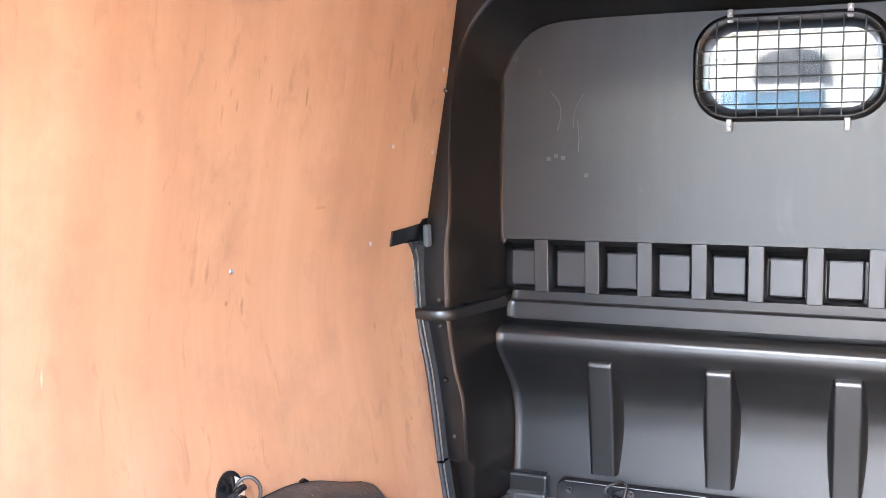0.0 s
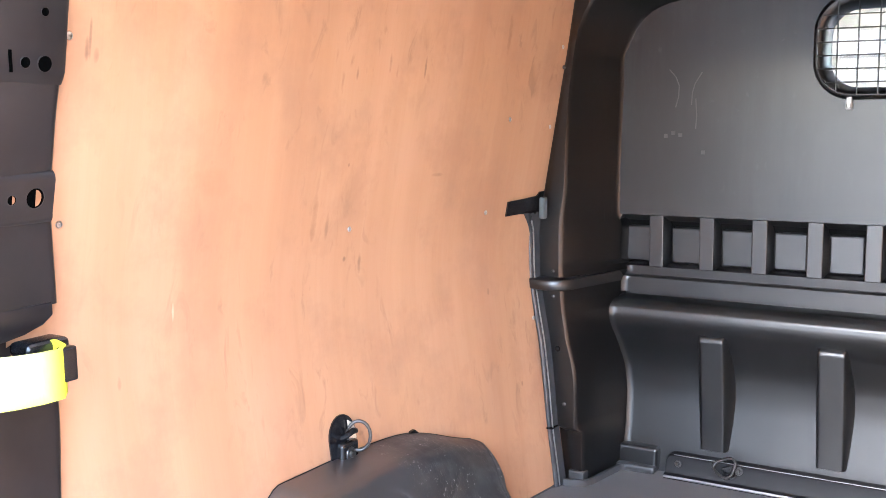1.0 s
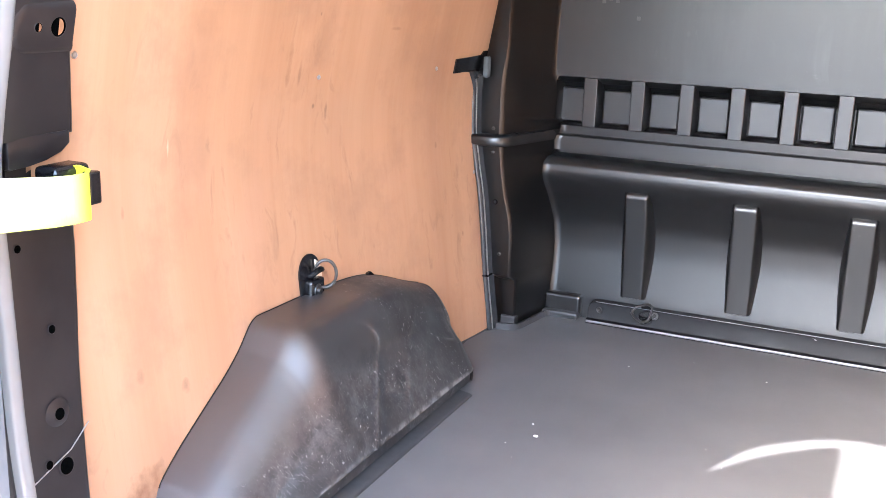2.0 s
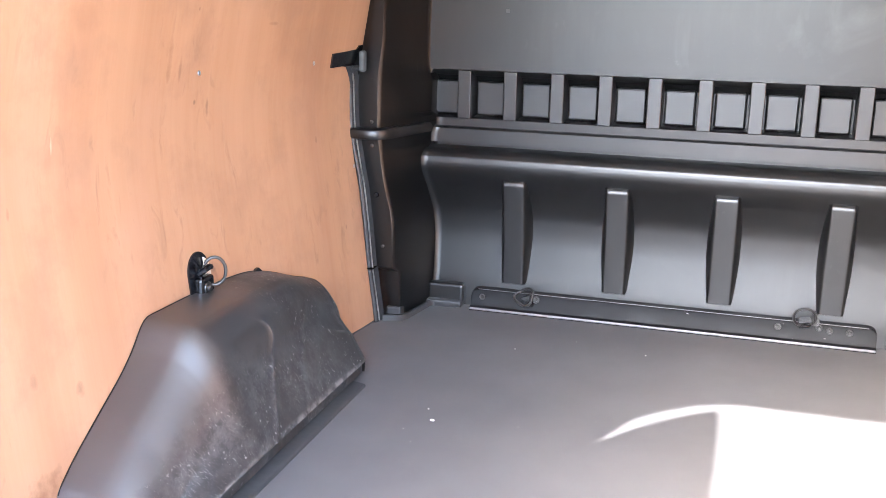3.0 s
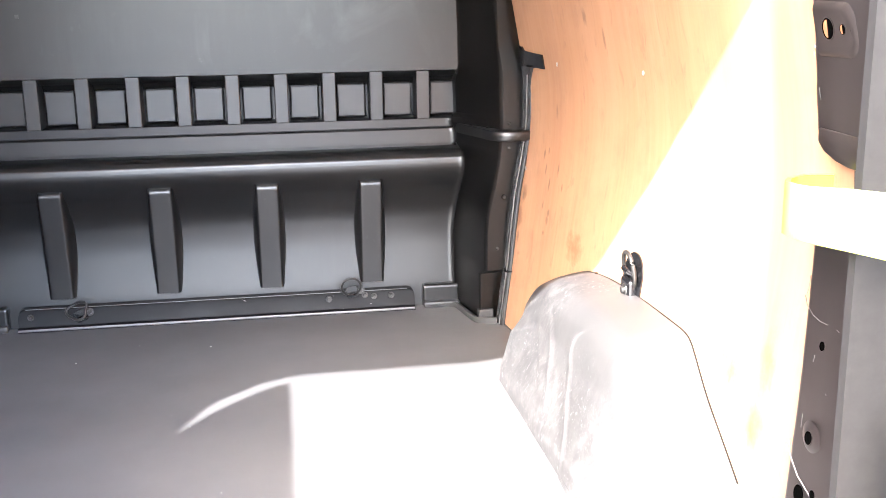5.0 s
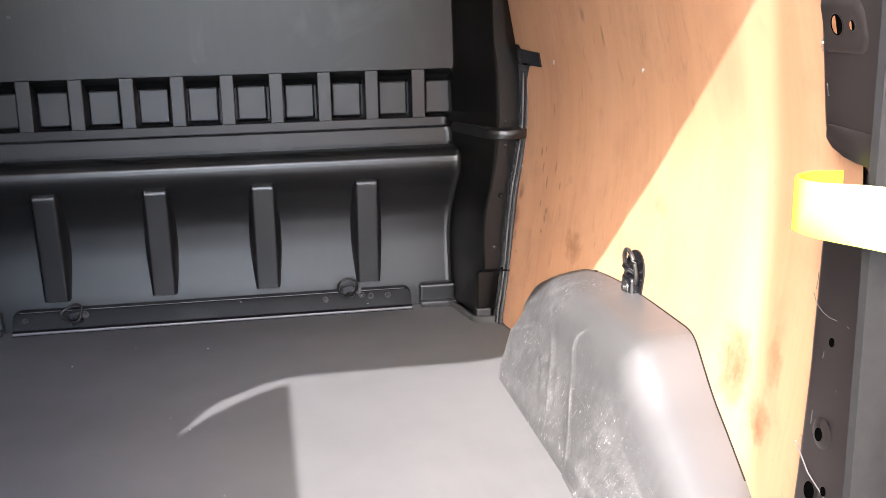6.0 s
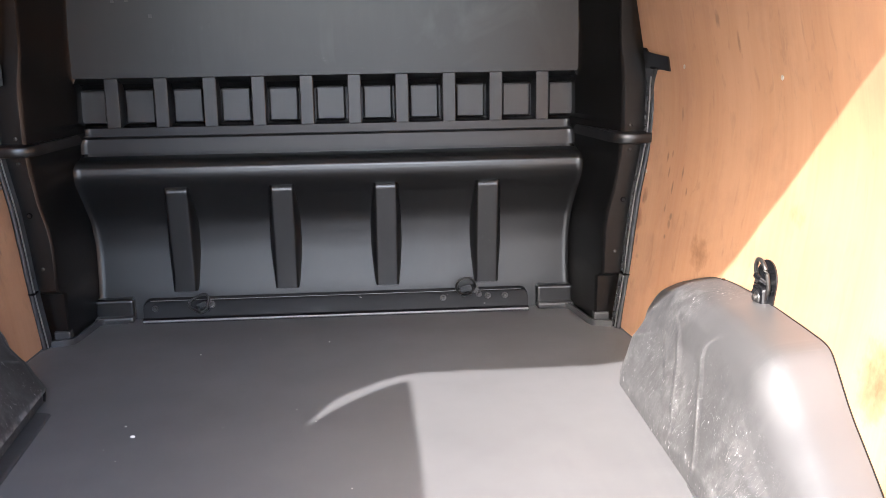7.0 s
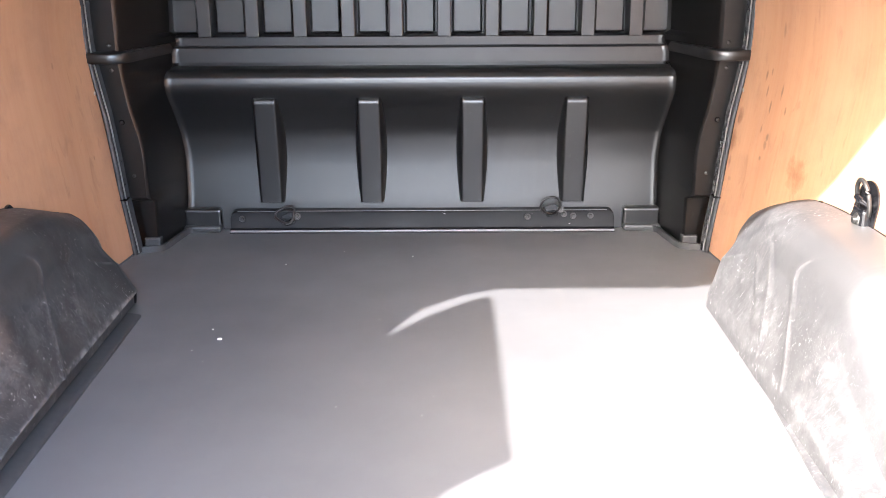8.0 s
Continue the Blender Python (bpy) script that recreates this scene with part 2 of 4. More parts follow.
SEAL.node_tree.nodes["Principled BSDF"].inputs["Specular IOR Level"].default_value = 0.3
STRIPSEAL = plain("glossy_edge_strip", (0.035, 0.036, 0.038), 0.24, 0.0, 90.0)
BLACK = plain("gloss_black_steel", (0.006, 0.006, 0.007), 0.24, 0.0, 120.0)
SATIN = make_paint("satin_black_steel", (0.005, 0.005, 0.006), 0.55, 0.4)
SATIN.node_tree.nodes["Principled BSDF"].inputs["Specular IOR Level"].default_value = 0.22
STEEL = plain("worn_steel", (0.42, 0.41, 0.40), 0.33, 1.0, 200.0)
# worn lower edge of the strip, and painted highlights on two other edges
WORN_GLINT = plain("worn_and_glint_edge", (0.20, 0.20, 0.20), 0.4, 0.6, 200.0)
LIP = plain("greyed_plastic", (0.035, 0.035, 0.036), 0.42, 0.0, 90.0)
RINGSTEEL = plain("dark_ring_steel", (0.035, 0.034, 0.033), 0.36, 0.6, 150.0)
DULL = plain("dull_dark_steel", (0.075, 0.073, 0.070), 0.34, 0.8, 150.0)
dark = Mat("dark_cavity", 1.0, 0.0, 0.0)
HOLE = dark.colour((0.001, 0.001, 0.001)).m
EDGE_YELLOW = plain("yellow_green_edge", (0.72, 0.78, 0.03), 0.5, 0.0, 300.0, 0.2)
YELLOW = make_webbing()
FOAM = plain("grey_foam", (0.07, 0.08, 0.083), 0.8)
SCRATCH = plain("scratched_paint", (0.08, 0.079, 0.077), 0.5)
SCUFF = plain("pale_scuff", (0.06, 0.058, 0.056), 0.6)
ASPHALT = plain("worn_concrete", (0.29, 0.284, 0.273), 0.85, 0.0, 40.0, 0.4)
WALLPAINT = plain("cream_render", (0.55, 0.54, 0.49), 0.8, 0.0, 6.0)
REFLECTION_WALL = plain("dark_masonry", (0.22, 0.20, 0.185), 0.85, 0.0, 8.0, 0.3)
BLUEPAINT = plain("blue_paint", (0.06, 0.17, 0.28), 0.4, 0.0, 5.0)
DARKGLASS = plain("dark_tinted_glass", (0.03, 0.031, 0.032), 0.6, 0.0, 3.0, 0.0)
CRUMB = plain("pale_crumb", (0.7, 0.68, 0.64), 0.7)
CREAM = plain("bare_wood", (0.66, 0.56, 0.44), 0.6)
BROWN = plain("brown_stain", (0.23, 0.10, 0.045), 0.6)
glass = Mat("clear_glass", 0.02)
glass.b.inputs["Transmission Weight"].default_value = 1.0
glass.b.inputs["IOR"].default_value = 1.45
glass.b.inputs['Specular IOR Level'].default_value = 0.15
GLASS = glass.colour((0.92, 0.93, 0.93)).m
# near-black tint, set only to dim the overexposed yard outside
tint = Mat("dimmed_windscreen", 0.02, 0.0, 0.15)
tint.b.inputs["Transmission Weight"].default_value = 1.0
tint.b.inputs["IOR"].default_value = 1.45
DIMMED = tint.colour((0.045, 0.046, 0.046)).m


# ---- mesh helpers ----
BOXES = set()


def finish(ob, bm, material, smooth=False, angle=48):
    smooth = smooth and id(bm) not in BOXES
    BOXES.discard(id(bm))
    bmesh.ops.recalc_face_normals(bm, faces=bm.faces)
    me = bpy.data.meshes.new(ob if isinstance(ob, str) else ob.name)
    if smooth:
        for f in bm.faces:
            f.smooth = True
        for e in bm.edges:
            if len(e.link_faces) == 2 and e.calc_face_angle(0) > radians(angle):
                e.smooth = False
    bm.to_mesh(me)
    bm.free()
    me.materials.append(material)
    return me


def thing(name, bm, material, label="", category="", group="", kind="", smooth=False, m=None):
    me = finish(name, bm, material, smooth)
    ob = new(name, me)
    if m is not None:
        ob.matrix_basis = m
    return tagged(ob, label, category, group, kind)


def empty(name, label="", category="", group="", kind="", at=(0, 0, 0)):
    ob = new(name)
    ob.empty_display_size = 0.05
    ob.location = at
    return tagged(ob, label, category, group, kind)


def part(name, bm, material, parent, label="", smooth=False, m=None, angle=48):
    """One mesh under a thing; its coordinates are the parent's own."""
    ob = new(name, finish(name, bm, material, smooth, angle))
    ob.parent = parent
    if m is not None:
        ob.matrix_basis = m
    return tagged(ob, label)


def shared(name, me, parent, m):
    ob = new(name, me)
    ob.parent = parent
    ob.matrix_basis = m
    return ob


def grid(rows, close=False):
    """A sheet through rows of points, all of one length."""
    bm = bmesh.new()
    vs = [[bm.verts.new(p) for p in r] for r in rows]
    n = len(rows[0])
    for a, b in zip(vs, vs[1:]):
        for k in range(n if close else n - 1):
            bm.faces.new((a[k], a[(k + 1) % n], b[(k + 1) % n], b[k]))
    return bm


def thick(bm, depth):
    """Gives an open sheet a thickness, along its normals."""
    bmesh.ops.recalc_face_normals(bm, faces=bm.faces)
    bmesh.ops.solidify(bm, geom=bm.faces[:], thickness=depth)
    return bm


def box(x0, y0, z0, x1, y1, z1, bevel=0.0, seg=2):
    bm = bmesh.new()
    bmesh.ops.create_cube(bm, size=1.0)
    for v in bm.verts:
        v.co = Vector(((x0 + x1) / 2 + v.co.x * (x1 - x0), (y0 + y1) / 2 + v.co.y * (y1 - y0), (z0 + z1) / 2 + v.co.z * (z1 - z0)))
    if bevel:
        bmesh.ops.bevel(bm, geom=bm.edges[:], offset=bevel, segments=seg, profile=0.5, affect="EDGES")
    BOXES.add(id(bm))
    return bm


def prism(outline, lo, hi, axis="z", bevel=0.0, seg=2):
    """A polygon pushed along an axis; outline in the other two, in their order."""
    bm = bmesh.new()

    def at(p, h):
        a, b = p
        return {"z": (a, b, h), "y": (a, h, b), "x": (h, a, b)}[axis]
    low = [bm.verts.new(at(p, lo)) for p in outline]
    top = [bm.verts.new(at(p, hi)) for p in outline]
    bm.faces.new(low)
    bm.faces.new(top)
    n = len(outline)
    for k in range(n):
        bm.faces.new((low[k], low[(k + 1) % n], top[(k + 1) % n], top[k]))
    if bevel:
        bmesh.ops.bevel(bm, geom=bm.edges[:], offset=bevel, segments=seg, profile=0.5, affect="EDGES", clamp_overlap=True)
    return bm


def tube(points, radius, sides=8, closed=False, flat=None):
    """A round or flattened rod along points. flat: (width, thickness, up) for a band."""
    pts = [Vector(p) for p in points]
    n = len(pts)
    rows = []
    for k, p in enumerate(pts):
        a = pts[k - 1] if k or closed else p
        b = pts[(k + 1) % n] if k < n - 1 or closed else p
        way = (b - a).normalized()
        up = Vector(flat[2]) if flat else (Vector((0, 0, 1)) if abs(way.z) < 0.9 else Vector((0, 1, 0)))
        side = way.cross(up).normalized()
        up = side.cross(way).normalized()
        if flat:
            w, h = flat[0] / 2, flat[1] / 2
            ring = [p + up * w * s + side * h * c for s, c in ((1, 1), (1, -1), (-1, -1), (-1, 1))]
        else:
            ring = [p + (side * math.cos(q) + up * math.sin(q)) * radius for q in (2 * math.pi * j / sides for j in range(sides))]
        rows.append(ring)
    if closed:
        rows.append(rows[0])
    bm = grid(rows, close=True)
    if closed:
        bmesh.ops.remove_doubles(bm, verts=bm.verts, dist=1e-6)
    else:
        m = len(rows[0])
        bm.verts.ensure_lookup_table()
        bm.faces.new(bm.verts[:m])
        bm.faces.new(bm.verts[-m:])
    return bm


def rounded(x0, z0, x1, z1, r, seg=8):
    """Outline of a rectangle with round corners."""
    out = []
    for cx, cz, a in ((x1 - r, z1 - r, 0), (x0 + r, z1 - r, 90), (x0 + r, z0 + r, 180), (x1 - r, z0 + r, 270)):
        out += [(cx + r * math.cos(radians(a + 90 * k / seg)), cz + r * math.sin(radians(a + 90 * k / seg))) for k in range(seg + 1)]
    return out


def lathe(profile, sides=14):
    """Turns (radius, height) pairs about z."""
    rows = [[(r * math.cos(2 * math.pi * k / sides), r * math.sin(2 * math.pi * k / sides), h) for k in range(sides)] for r, h in profile]
    bm = grid(rows, close=True)
    bmesh.ops.remove_doubles(bm, verts=bm.verts, dist=1e-6)
    return bm


def facing(place, way):
    """A pose whose z axis points along way."""
    return Matrix.Translation(place) @ Vector(way).to_track_quat("Z", "Y").to_matrix().to_4x4()


def ramp(x, pairs):
    return float(np.interp(x, [p[0] for p in pairs], [p[1] for p in pairs]))


def soft(x, pairs, r=0.03):
    """The same, with its corners rounded."""
    return sum(ramp(x + r * k / 3, pairs) for k in range(-3, 4)) / 7


# ---- lines of the hold: heights and half widths ----
PROFILE = [(0.0, 2.030), (0.06, 2.035), (0.12, 2.044), (0.20, 2.054), (0.265, 2.049), (0.335, 2.012), (0.365, 1.988), (0.387, 1.974), (0.405, 1.968), (0.420, 1.971), (0.432, 1.981), (0.4395, 1.996),
           (0.441, 2.060), (0.4495, 2.060), (0.4545, 2.016), (0.4915, 2.014), (0.4955, 2.018), (0.4975, 2.026), (0.5185, 2.024), (0.5220, 2.030), (0.5245, 2.075)]
PANEL_HALF = [(0.0, 0.640), (0.10, 0.637), (0.20, 0.638), (0.26, 0.643), (0.32, 0.650), (0.38, 0.656), (0.435, 0.656), (0.450, 0.643), (0.493, 0.643), (0.497, 0.630), (0.521, 0.630), (0.5245, 0.640), (0.62, 0.637), (0.65, 0.648), (0.75, 0.648), (0.95, 0.640)]
COLUMN_IN = [(0.0, 0.672), (0.134, 0.671), (0.142, 0.684), (0.25, 0.684), (0.30, 0.690), (0.355, 0.706), (0.43, 0.718), (0.51, 0.725), (0.64, 0.724), (0.675, 0.720), (0.72, 0.713), (0.86, 0.710), (0.95, 0.704), (1.05, 0.690)]
COLUMN_OUT = [(0.0, 0.717), (0.15, 0.738), (0.25, 0.747), (0.355, 0.759), (0.43, 0.773), (0.51, 0.786), (0.62, 0.789), (0.66, 0.782), (0.70, 0.763), (0.86, 0.740), (0.95, 0.725), (1.05, 0.706), (1.26, 0.672)]
PLY_FRONT = [(0.0, 0.722), (0.15, 0.742), (0.35, 0.768), (0.50, 0.788), (0.62, 0.790), (0.72, 0.772), (0.86, 0.744), (1.05, 0.710), (1.26, 0.676)]
PLY_SWELL = [(0.30, 0.062), (0.60, 0.070), (1.20, 0.072), (1.45, 0.050), (1.65, 0.024), (1.83, 0.0)]
LINING_CUT = [(0.52, 0.0), (0.60, 0.10), (0.70, 0.155), (0.78, 0.20), (0.885, 0.272), (1.06, 0.272), (1.20, 0.268), (1.31, 0.255), (1.42, 0.19), (1.50, 0.15), (1.56, 0.10), (1.60, 0.0)]
FRONT_Y, PLY_END, ROOF = 1.83, 0.435, 1.262


def ply_x(y, z):
    """How far out the lining stands."""
    return soft(z, PLY_FRONT, 0.05) + soft(y, PLY_SWELL, 0.08)


# ---- the hold's floor, roof and outer skin ----
floor_half = [(0.27, 0.725), (0.50, 0.725), (0.56, 0.66), (1.46, 0.66), (1.62, 0.735), (1.70, 0.742), (1.79, 0.730), (1.84, 0.692), (1.88, 0.672), (2.075, 0.648)]
outline = [(x, y) for y, x in floor_half] + [(-x, y) for y, x in reversed(floor_half)]
thing("floor", prism(outline, -0.012, 0.0, "z", 0.003, 2), RUBBER, "dark grey rubber load floor with dust and fine scuffs", "floor", kind="structure")
thing("floor_pan", box(-0.89, 0.26, -0.06, 0.89, 2.6, -0.014), BODY, "dark painted steel floor pan under the rubber", "floor", kind="structure")
thing("ceiling", box(-0.80, 0.30, ROOF, 0.80, 2.2, ROOF + 0.02), WHITE, "pale painted steel van roof above the load space", "ceiling", kind="structure")


def skin(side):
    rows = []
    for y in (0.24, 0.8, 1.4, 2.0, 2.9):
        rows.append([(side * (ply_x(1.0, max(0.0, min(z, 1.2))) + 0.05 + (0.0 if z < 1.2 else -0.05)), y, z) for z in (-0.28, 0.0, 0.2, 0.4, 0.6, 0.8, 1.0, 1.2, 1.3)])
    return thick(grid(rows), 0.012)


thing("wall_outer_left", skin(-1), WHITE, "white painted steel van side panel", "wall", kind="structure", smooth=True)
thing("wall_outer_right", skin(1), WHITE, "white painted steel van side panel", "wall", kind="structure", smooth=True)
thing("roof", box(-0.84, 0.24, 1.29, 0.84, 2.9, 1.315, 0.008), WHITE, "white painted steel van roof skin", "roof", kind="structure")


# ---- bulkhead between hold and cab ----
bulkhead = empty("bulkhead", "moulded black plastic van bulkhead with ribs and a guarded window", "bulkhead", kind="structure")


def panel_y(z):
    return ramp(z, PROFILE) if z < 0.5246 else 2.0


def lower_panel():
    zs = []
    for (a, _), (b, _) in zip(PROFILE, PROFILE[1:]):
        zs += [a + (b - a) * k / 3 for k in range(3)]
    zs.append(PROFILE[-1][0])
    rows = []
    for z in zs:
        w = soft(z, PANEL_HALF, 0.012)
        y = soft(z, PROFILE, 0.012) if z < 0.42 else ramp(z, PROFILE)
        row = []
        for k in [-24, -23.8, -23.6, -23.3] + list(range(-23, 24)) + [23.3, 23.6, 23.8, 24]:
            x = w * k / 24
            edge = max(0.0, abs(x) - (w - 0.012)) / 0.012
            row.append((x, y - 0.008 * edge ** 2, z))
        rows.append(row)
    return grid(rows)


part("lower_panel", lower_panel(), PLASTIC, bulkhead, smooth=True)
part("slot_back", thick(grid([[(-0.655, 2.085, z), (0.655, 2.085, z)] for z in (0.505, 0.56, 0.61)] + [[(-0.655, 2.060, 0.632), (0.655, 2.060, 0.632)], [(-0.655, 1.998, 0.652), (0.655, 1.998, 0.652)]]), 0.004), PLASTIC, bulkhead)
# unseen sheet added to stop sky leaking through gaps in the moulding
part("light_block", box(-0.71, 2.098, -0.01, 0.71, 2.104, 0.90), PLASTIC, bulkhead)

# upright bars of the slotted band, and the pads sunk between them
SLOT_PITCH, SLOT_X = 0.123, 0.5535
bar = finish("slot_bar", box(-0.0175, 2.004, 0.5205, 0.0175, 2.09, 0.649, 0.0025, 2), PLASTIC, True)
pad = finish("slot_pad", box(-0.0385, 2.050, 0.526, 0.0385, 2.09, 0.615, 0.005, 2), PLASTIC, True)
for k in range(10):
    x = -SLOT_X + SLOT_PITCH * k
    shared("slot_bar", bar, bulkhead, pose(x, 0, 0))
    if k < 9:
        shared("slot_pad", pad, bulkhead, pose(x + SLOT_PITCH / 2 - 0.001, 0, 0))
for side in (-1, 1):
    part("slot_pad", box(*sorted((side * 0.578, side * 0.652))[:1], 2.050, 0.526, sorted((side * 0.578, side * 0.652))[1], 2.09, 0.615, 0.005, 2), PLASTIC, bulkhead, smooth=True)
clip = finish("slot_clip", lathe([(0.0, 0.006), (0.004, 0.005), (0.006, 0.0)], 10), DULL, True)
for x in (-0.49, -0.245, 0.0, 0.245, 0.49):
    shared("slot_clip", clip, bulkhead, facing((x, 2.058, 0.527), (0, -0.5, 1)))


def upper_panel():
    """The flat upper sheet with the hole for the window."""
    outer = [(-soft(z, PANEL_HALF, 0.02) * 1.0, z) for z in np.linspace(0.65, 1.03, 12)]
    outer += [(-0.622, 1.065), (-0.612, 1.086), (-0.592, 1.111), (-0.572, 1.127), (-0.55, 1.138), (-0.525, 1.146), (-0.49, 1.151), (-0.40, 1.155), (0.0, 1.157)]
    full = outer + [(-x, z) for x, z in reversed(outer[:-1])]
    hole = rounded(-0.182, 0.934, 0.182, 1.126, 0.066)
    bm = bmesh.new()
    loops = []
    for pts in (full, hole):
        vs = [bm.verts.new((x, 2.0, z)) for x, z in pts]
        loops += [bm.edges.new((vs[k], vs[(k + 1) % len(vs)])) for k in range(len(vs))]
    bmesh.ops.triangle_fill(bm, use_beauty=True, use_dissolve=False, edges=loops)
    return thick(bm, 0.004)


part("upper_panel", upper_panel(), PLASTIC_DIM, bulkhead)


def surround(side):
    """Cheek, column face and return, from the foot up and over to the middle of the roof."""
    ins, mids, outs = [], [], []
    for z in list(np.linspace(0, 0.13, 6)) + list(np.linspace(0.1425, 1.03, 64)):
        ins.append((soft(z, PANEL_HALF, 0.012), panel_y(z) if z > 0.5246 else min(2.05, soft(z, PROFILE, 0.012)), z))
        mids.append((soft(z, COLUMN_IN, 0.015) if z > 0.16 else ramp(z, COLUMN_IN), z))
        outs.append((soft(z, COLUMN_OUT, 0.015), z))
    for x, z in ((0.626, 1.055), (0.612, 1.086), (0.592, 1.111), (0.572, 1.127), (0.55, 1.138), (0.525, 1.146), (0.49, 1.151), (0.40, 1.155), (0.0, 1.157)):
        ins.append((x, 2.0, z))
    mids += [(0.683, 1.082), (0.667, 1.118), (0.648, 1.148), (0.627, 1.172), (0.60, 1.194), (0.57, 1.208), (0.53, 1.218), (0.42, 1.226), (0.0, 1.230)]
    outs += [(0.700, 1.095), (0.694, 1.135), (0.689, 1.165), (0.686, 1.19), (0.682, 1.215), (0.66, 1.24), (0.60, 1.255), (0.42, 1.262), (0.0, 1.264)]
    rows = []
    for (ax, ay, az), (bx, bz), (cx, cz) in zip(ins, mids, outs):
        a, b, c = Vector((ax, ay, az)), Vector((bx, FRONT_Y, bz)), Vector((cx, FRONT_Y + 0.004 * (cx > 0.5), cz))
        inset = 0.016 if az < 0.141 else 0.0
        c.x -= 0.014 if az < 0.141 else 0.0
        b.y += inset
        c.y += inset
        n = (a - b)
        back = Vector((-0.016, 0.0005, 0)) if ax > 0.3 else Vector((0, 0.0005, -0.016))
        if az < 0.645:
            back = Vector((0.004, 2.092 - ay, 0))
        if az < 0.645:
            curl = [a + back, a + (b - a) * 0.01, a + (b - a) * 0.02, a + (b - a) * 0.03, a + (b - a) * 0.05, a + (b - a) * 0.08]
        else:
            p0, p2 = a + back, a + (b - a) * 0.11
            curl = [p0 + (a - p0) * 2 * k * (1 - k) + (p2 - p0) * k * k for k in (0.0, 0.2, 0.4, 0.6, 0.8, 1.0)]
        row = curl + [a + (b - a) * 0.5, b + n * 0.05, b + n * 0.012 + (c - b) * 0.02, b + (c - b) * 0.10 + Vector((0, -0.002, 0)), b + (c - b) * 0.75 + Vector((0, -0.002, 0)), c, c + Vector((0.07 * (cx > 0.5), 0.05, 0.02 * (cx < 0.69)))]
        rows.append([(side * p.x, p.y, p.z) for p in row])
    return grid(rows)


for side in (-1, 1):
    part("side_column", surround(side), PLASTIC_SHADED, bulkhead, smooth=True, angle=34)

# four tapered ribs standing off the hollow lower panel
for x in (-0.4065, -0.1355, 0.1355, 0.4065):
    bm = bmesh.new()
    rows = []
    for t in list(np.linspace(0, 0.94, 9)) + [0.965, 0.98, 0.99, 1.0]:
        z = 0.080 + 0.280 * t
        yf = 2.014 - 0.034 * t ** 1.6 - 0.004 + max(0.0, t - 0.98) * 0.28 * 0.5
        grow = 0.004 + 0.010 * math.sin(math.pi * min(1, t * 1.02))
        yb = soft(z, PROFILE, 0.012) + 0.003
        rows.append([(x - 0.029 - grow, yb, z), (x - 0.0295 - grow * 0.25, yf + 0.006, z), (x - 0.0280, yf + 0.0020, z), (x - 0.0265, yf + 0.0005, z), (x - 0.0245, yf, z), (x - 0.021, yf, z), (x + 0.021, yf, z), (x + 0.0245, yf, z), (x + 0.0265, yf + 0.0005, z), (x + 0.0280, yf + 0.0020, z), (x + 0.0295 + grow * 0.25, yf + 0.006, z), (x + 0.029 + grow, yb, z)])
    first, last = rows[0], rows[-1]
    def lid(row, up, share, shrink):
        """The row drawn in towards the panel."""
        return [(x + (p[0] - x) * shrink, p[1] + (max(p[1], row[0][1]) - p[1]) * share, p[2] + up) for p in row]
    rows = [lid(first, -0.007, 1.0, 0.90), lid(first, -0.005, 0.5, 0.95), lid(first, -0.002, 0.15, 0.985)] + rows + [lid(last, 0.003, 0.10, 0.99), lid(last, 0.006, 0.28, 0.975), lid(last, 0.008, 0.55, 0.95), lid(last, 0.009, 1.06, 0.92)]
    part("rib", grid(rows), PLASTIC, bulkhead, smooth=True, angle=40)

# the ledge where upper and lower mouldings meet, wrapped round each column
for side in (-1, 1):
    pts = [(0.800, 1.800), (0.770, 1.788), (0.738, 1.784), (0.712, 1.794), (0.694, 1.820), (0.682, 1.865), (0.658, 1.945), (0.645, 1.99), (0.640, 2.012)]
    inner = [(0.795, 1.86), (0.765, 1.86), (0.742, 1.86), (0.742, 1.87), (0.735, 1.88), (0.72, 1.90), (0.70, 1.965), (0.68, 2.02), (0.67, 2.04)]
    rows = []
    for (ax, ay), (bx, by) in zip(pts, inner):
        rows.append([(side * bx, by, 0.482), (side * ax, ay + 0.003, 0.482), (side * ax, ay, 0.485), (side * ax, ay, 0.504), (side * ax, ay + 0.003, 0.507), (side * bx, by, 0.508)])
    part("seam_ledge", grid(rows), PLASTIC, bulkhead, smooth=True)
rivet = finish("rivet", lathe([(0.0, 0.003), (0.003, 0.0025), (0.005, 0.0)], 10), DULL, True)
for side in (-1, 1):
    for x, y, z in ((0.746, 1.829, 0.522), (0.745, 1.829, 0.462), (0.715, 1.829, 0.20), (0.718, 1.829, 1.0)):
        shared("rivet", rivet, bulkhead, facing((side * x, y, z), (0, -1, 0)))
    for x, y in ((0.698, 1.87), (0.672, 1.955)):
        shared("rivet", rivet, bulkhead, facing((side * x, y, 0.508), (0, 0, 1)))
    part("plug", lathe([(0.0, 0.004), (0.005, 0.004), (0.007, 0.0)], 12), BLACK, bulkhead, "black push-in plug", True, facing((side * 0.732, 1.828, 0.335), (0, -1, 0)))

# window with rubber surround, pane and wire guard
gasket_out, gasket_in = rounded(-0.201, 0.917, 0.201, 1.146, 0.082), rounded(-0.172, 0.944, 0.172, 1.112, 0.058)
rows = []
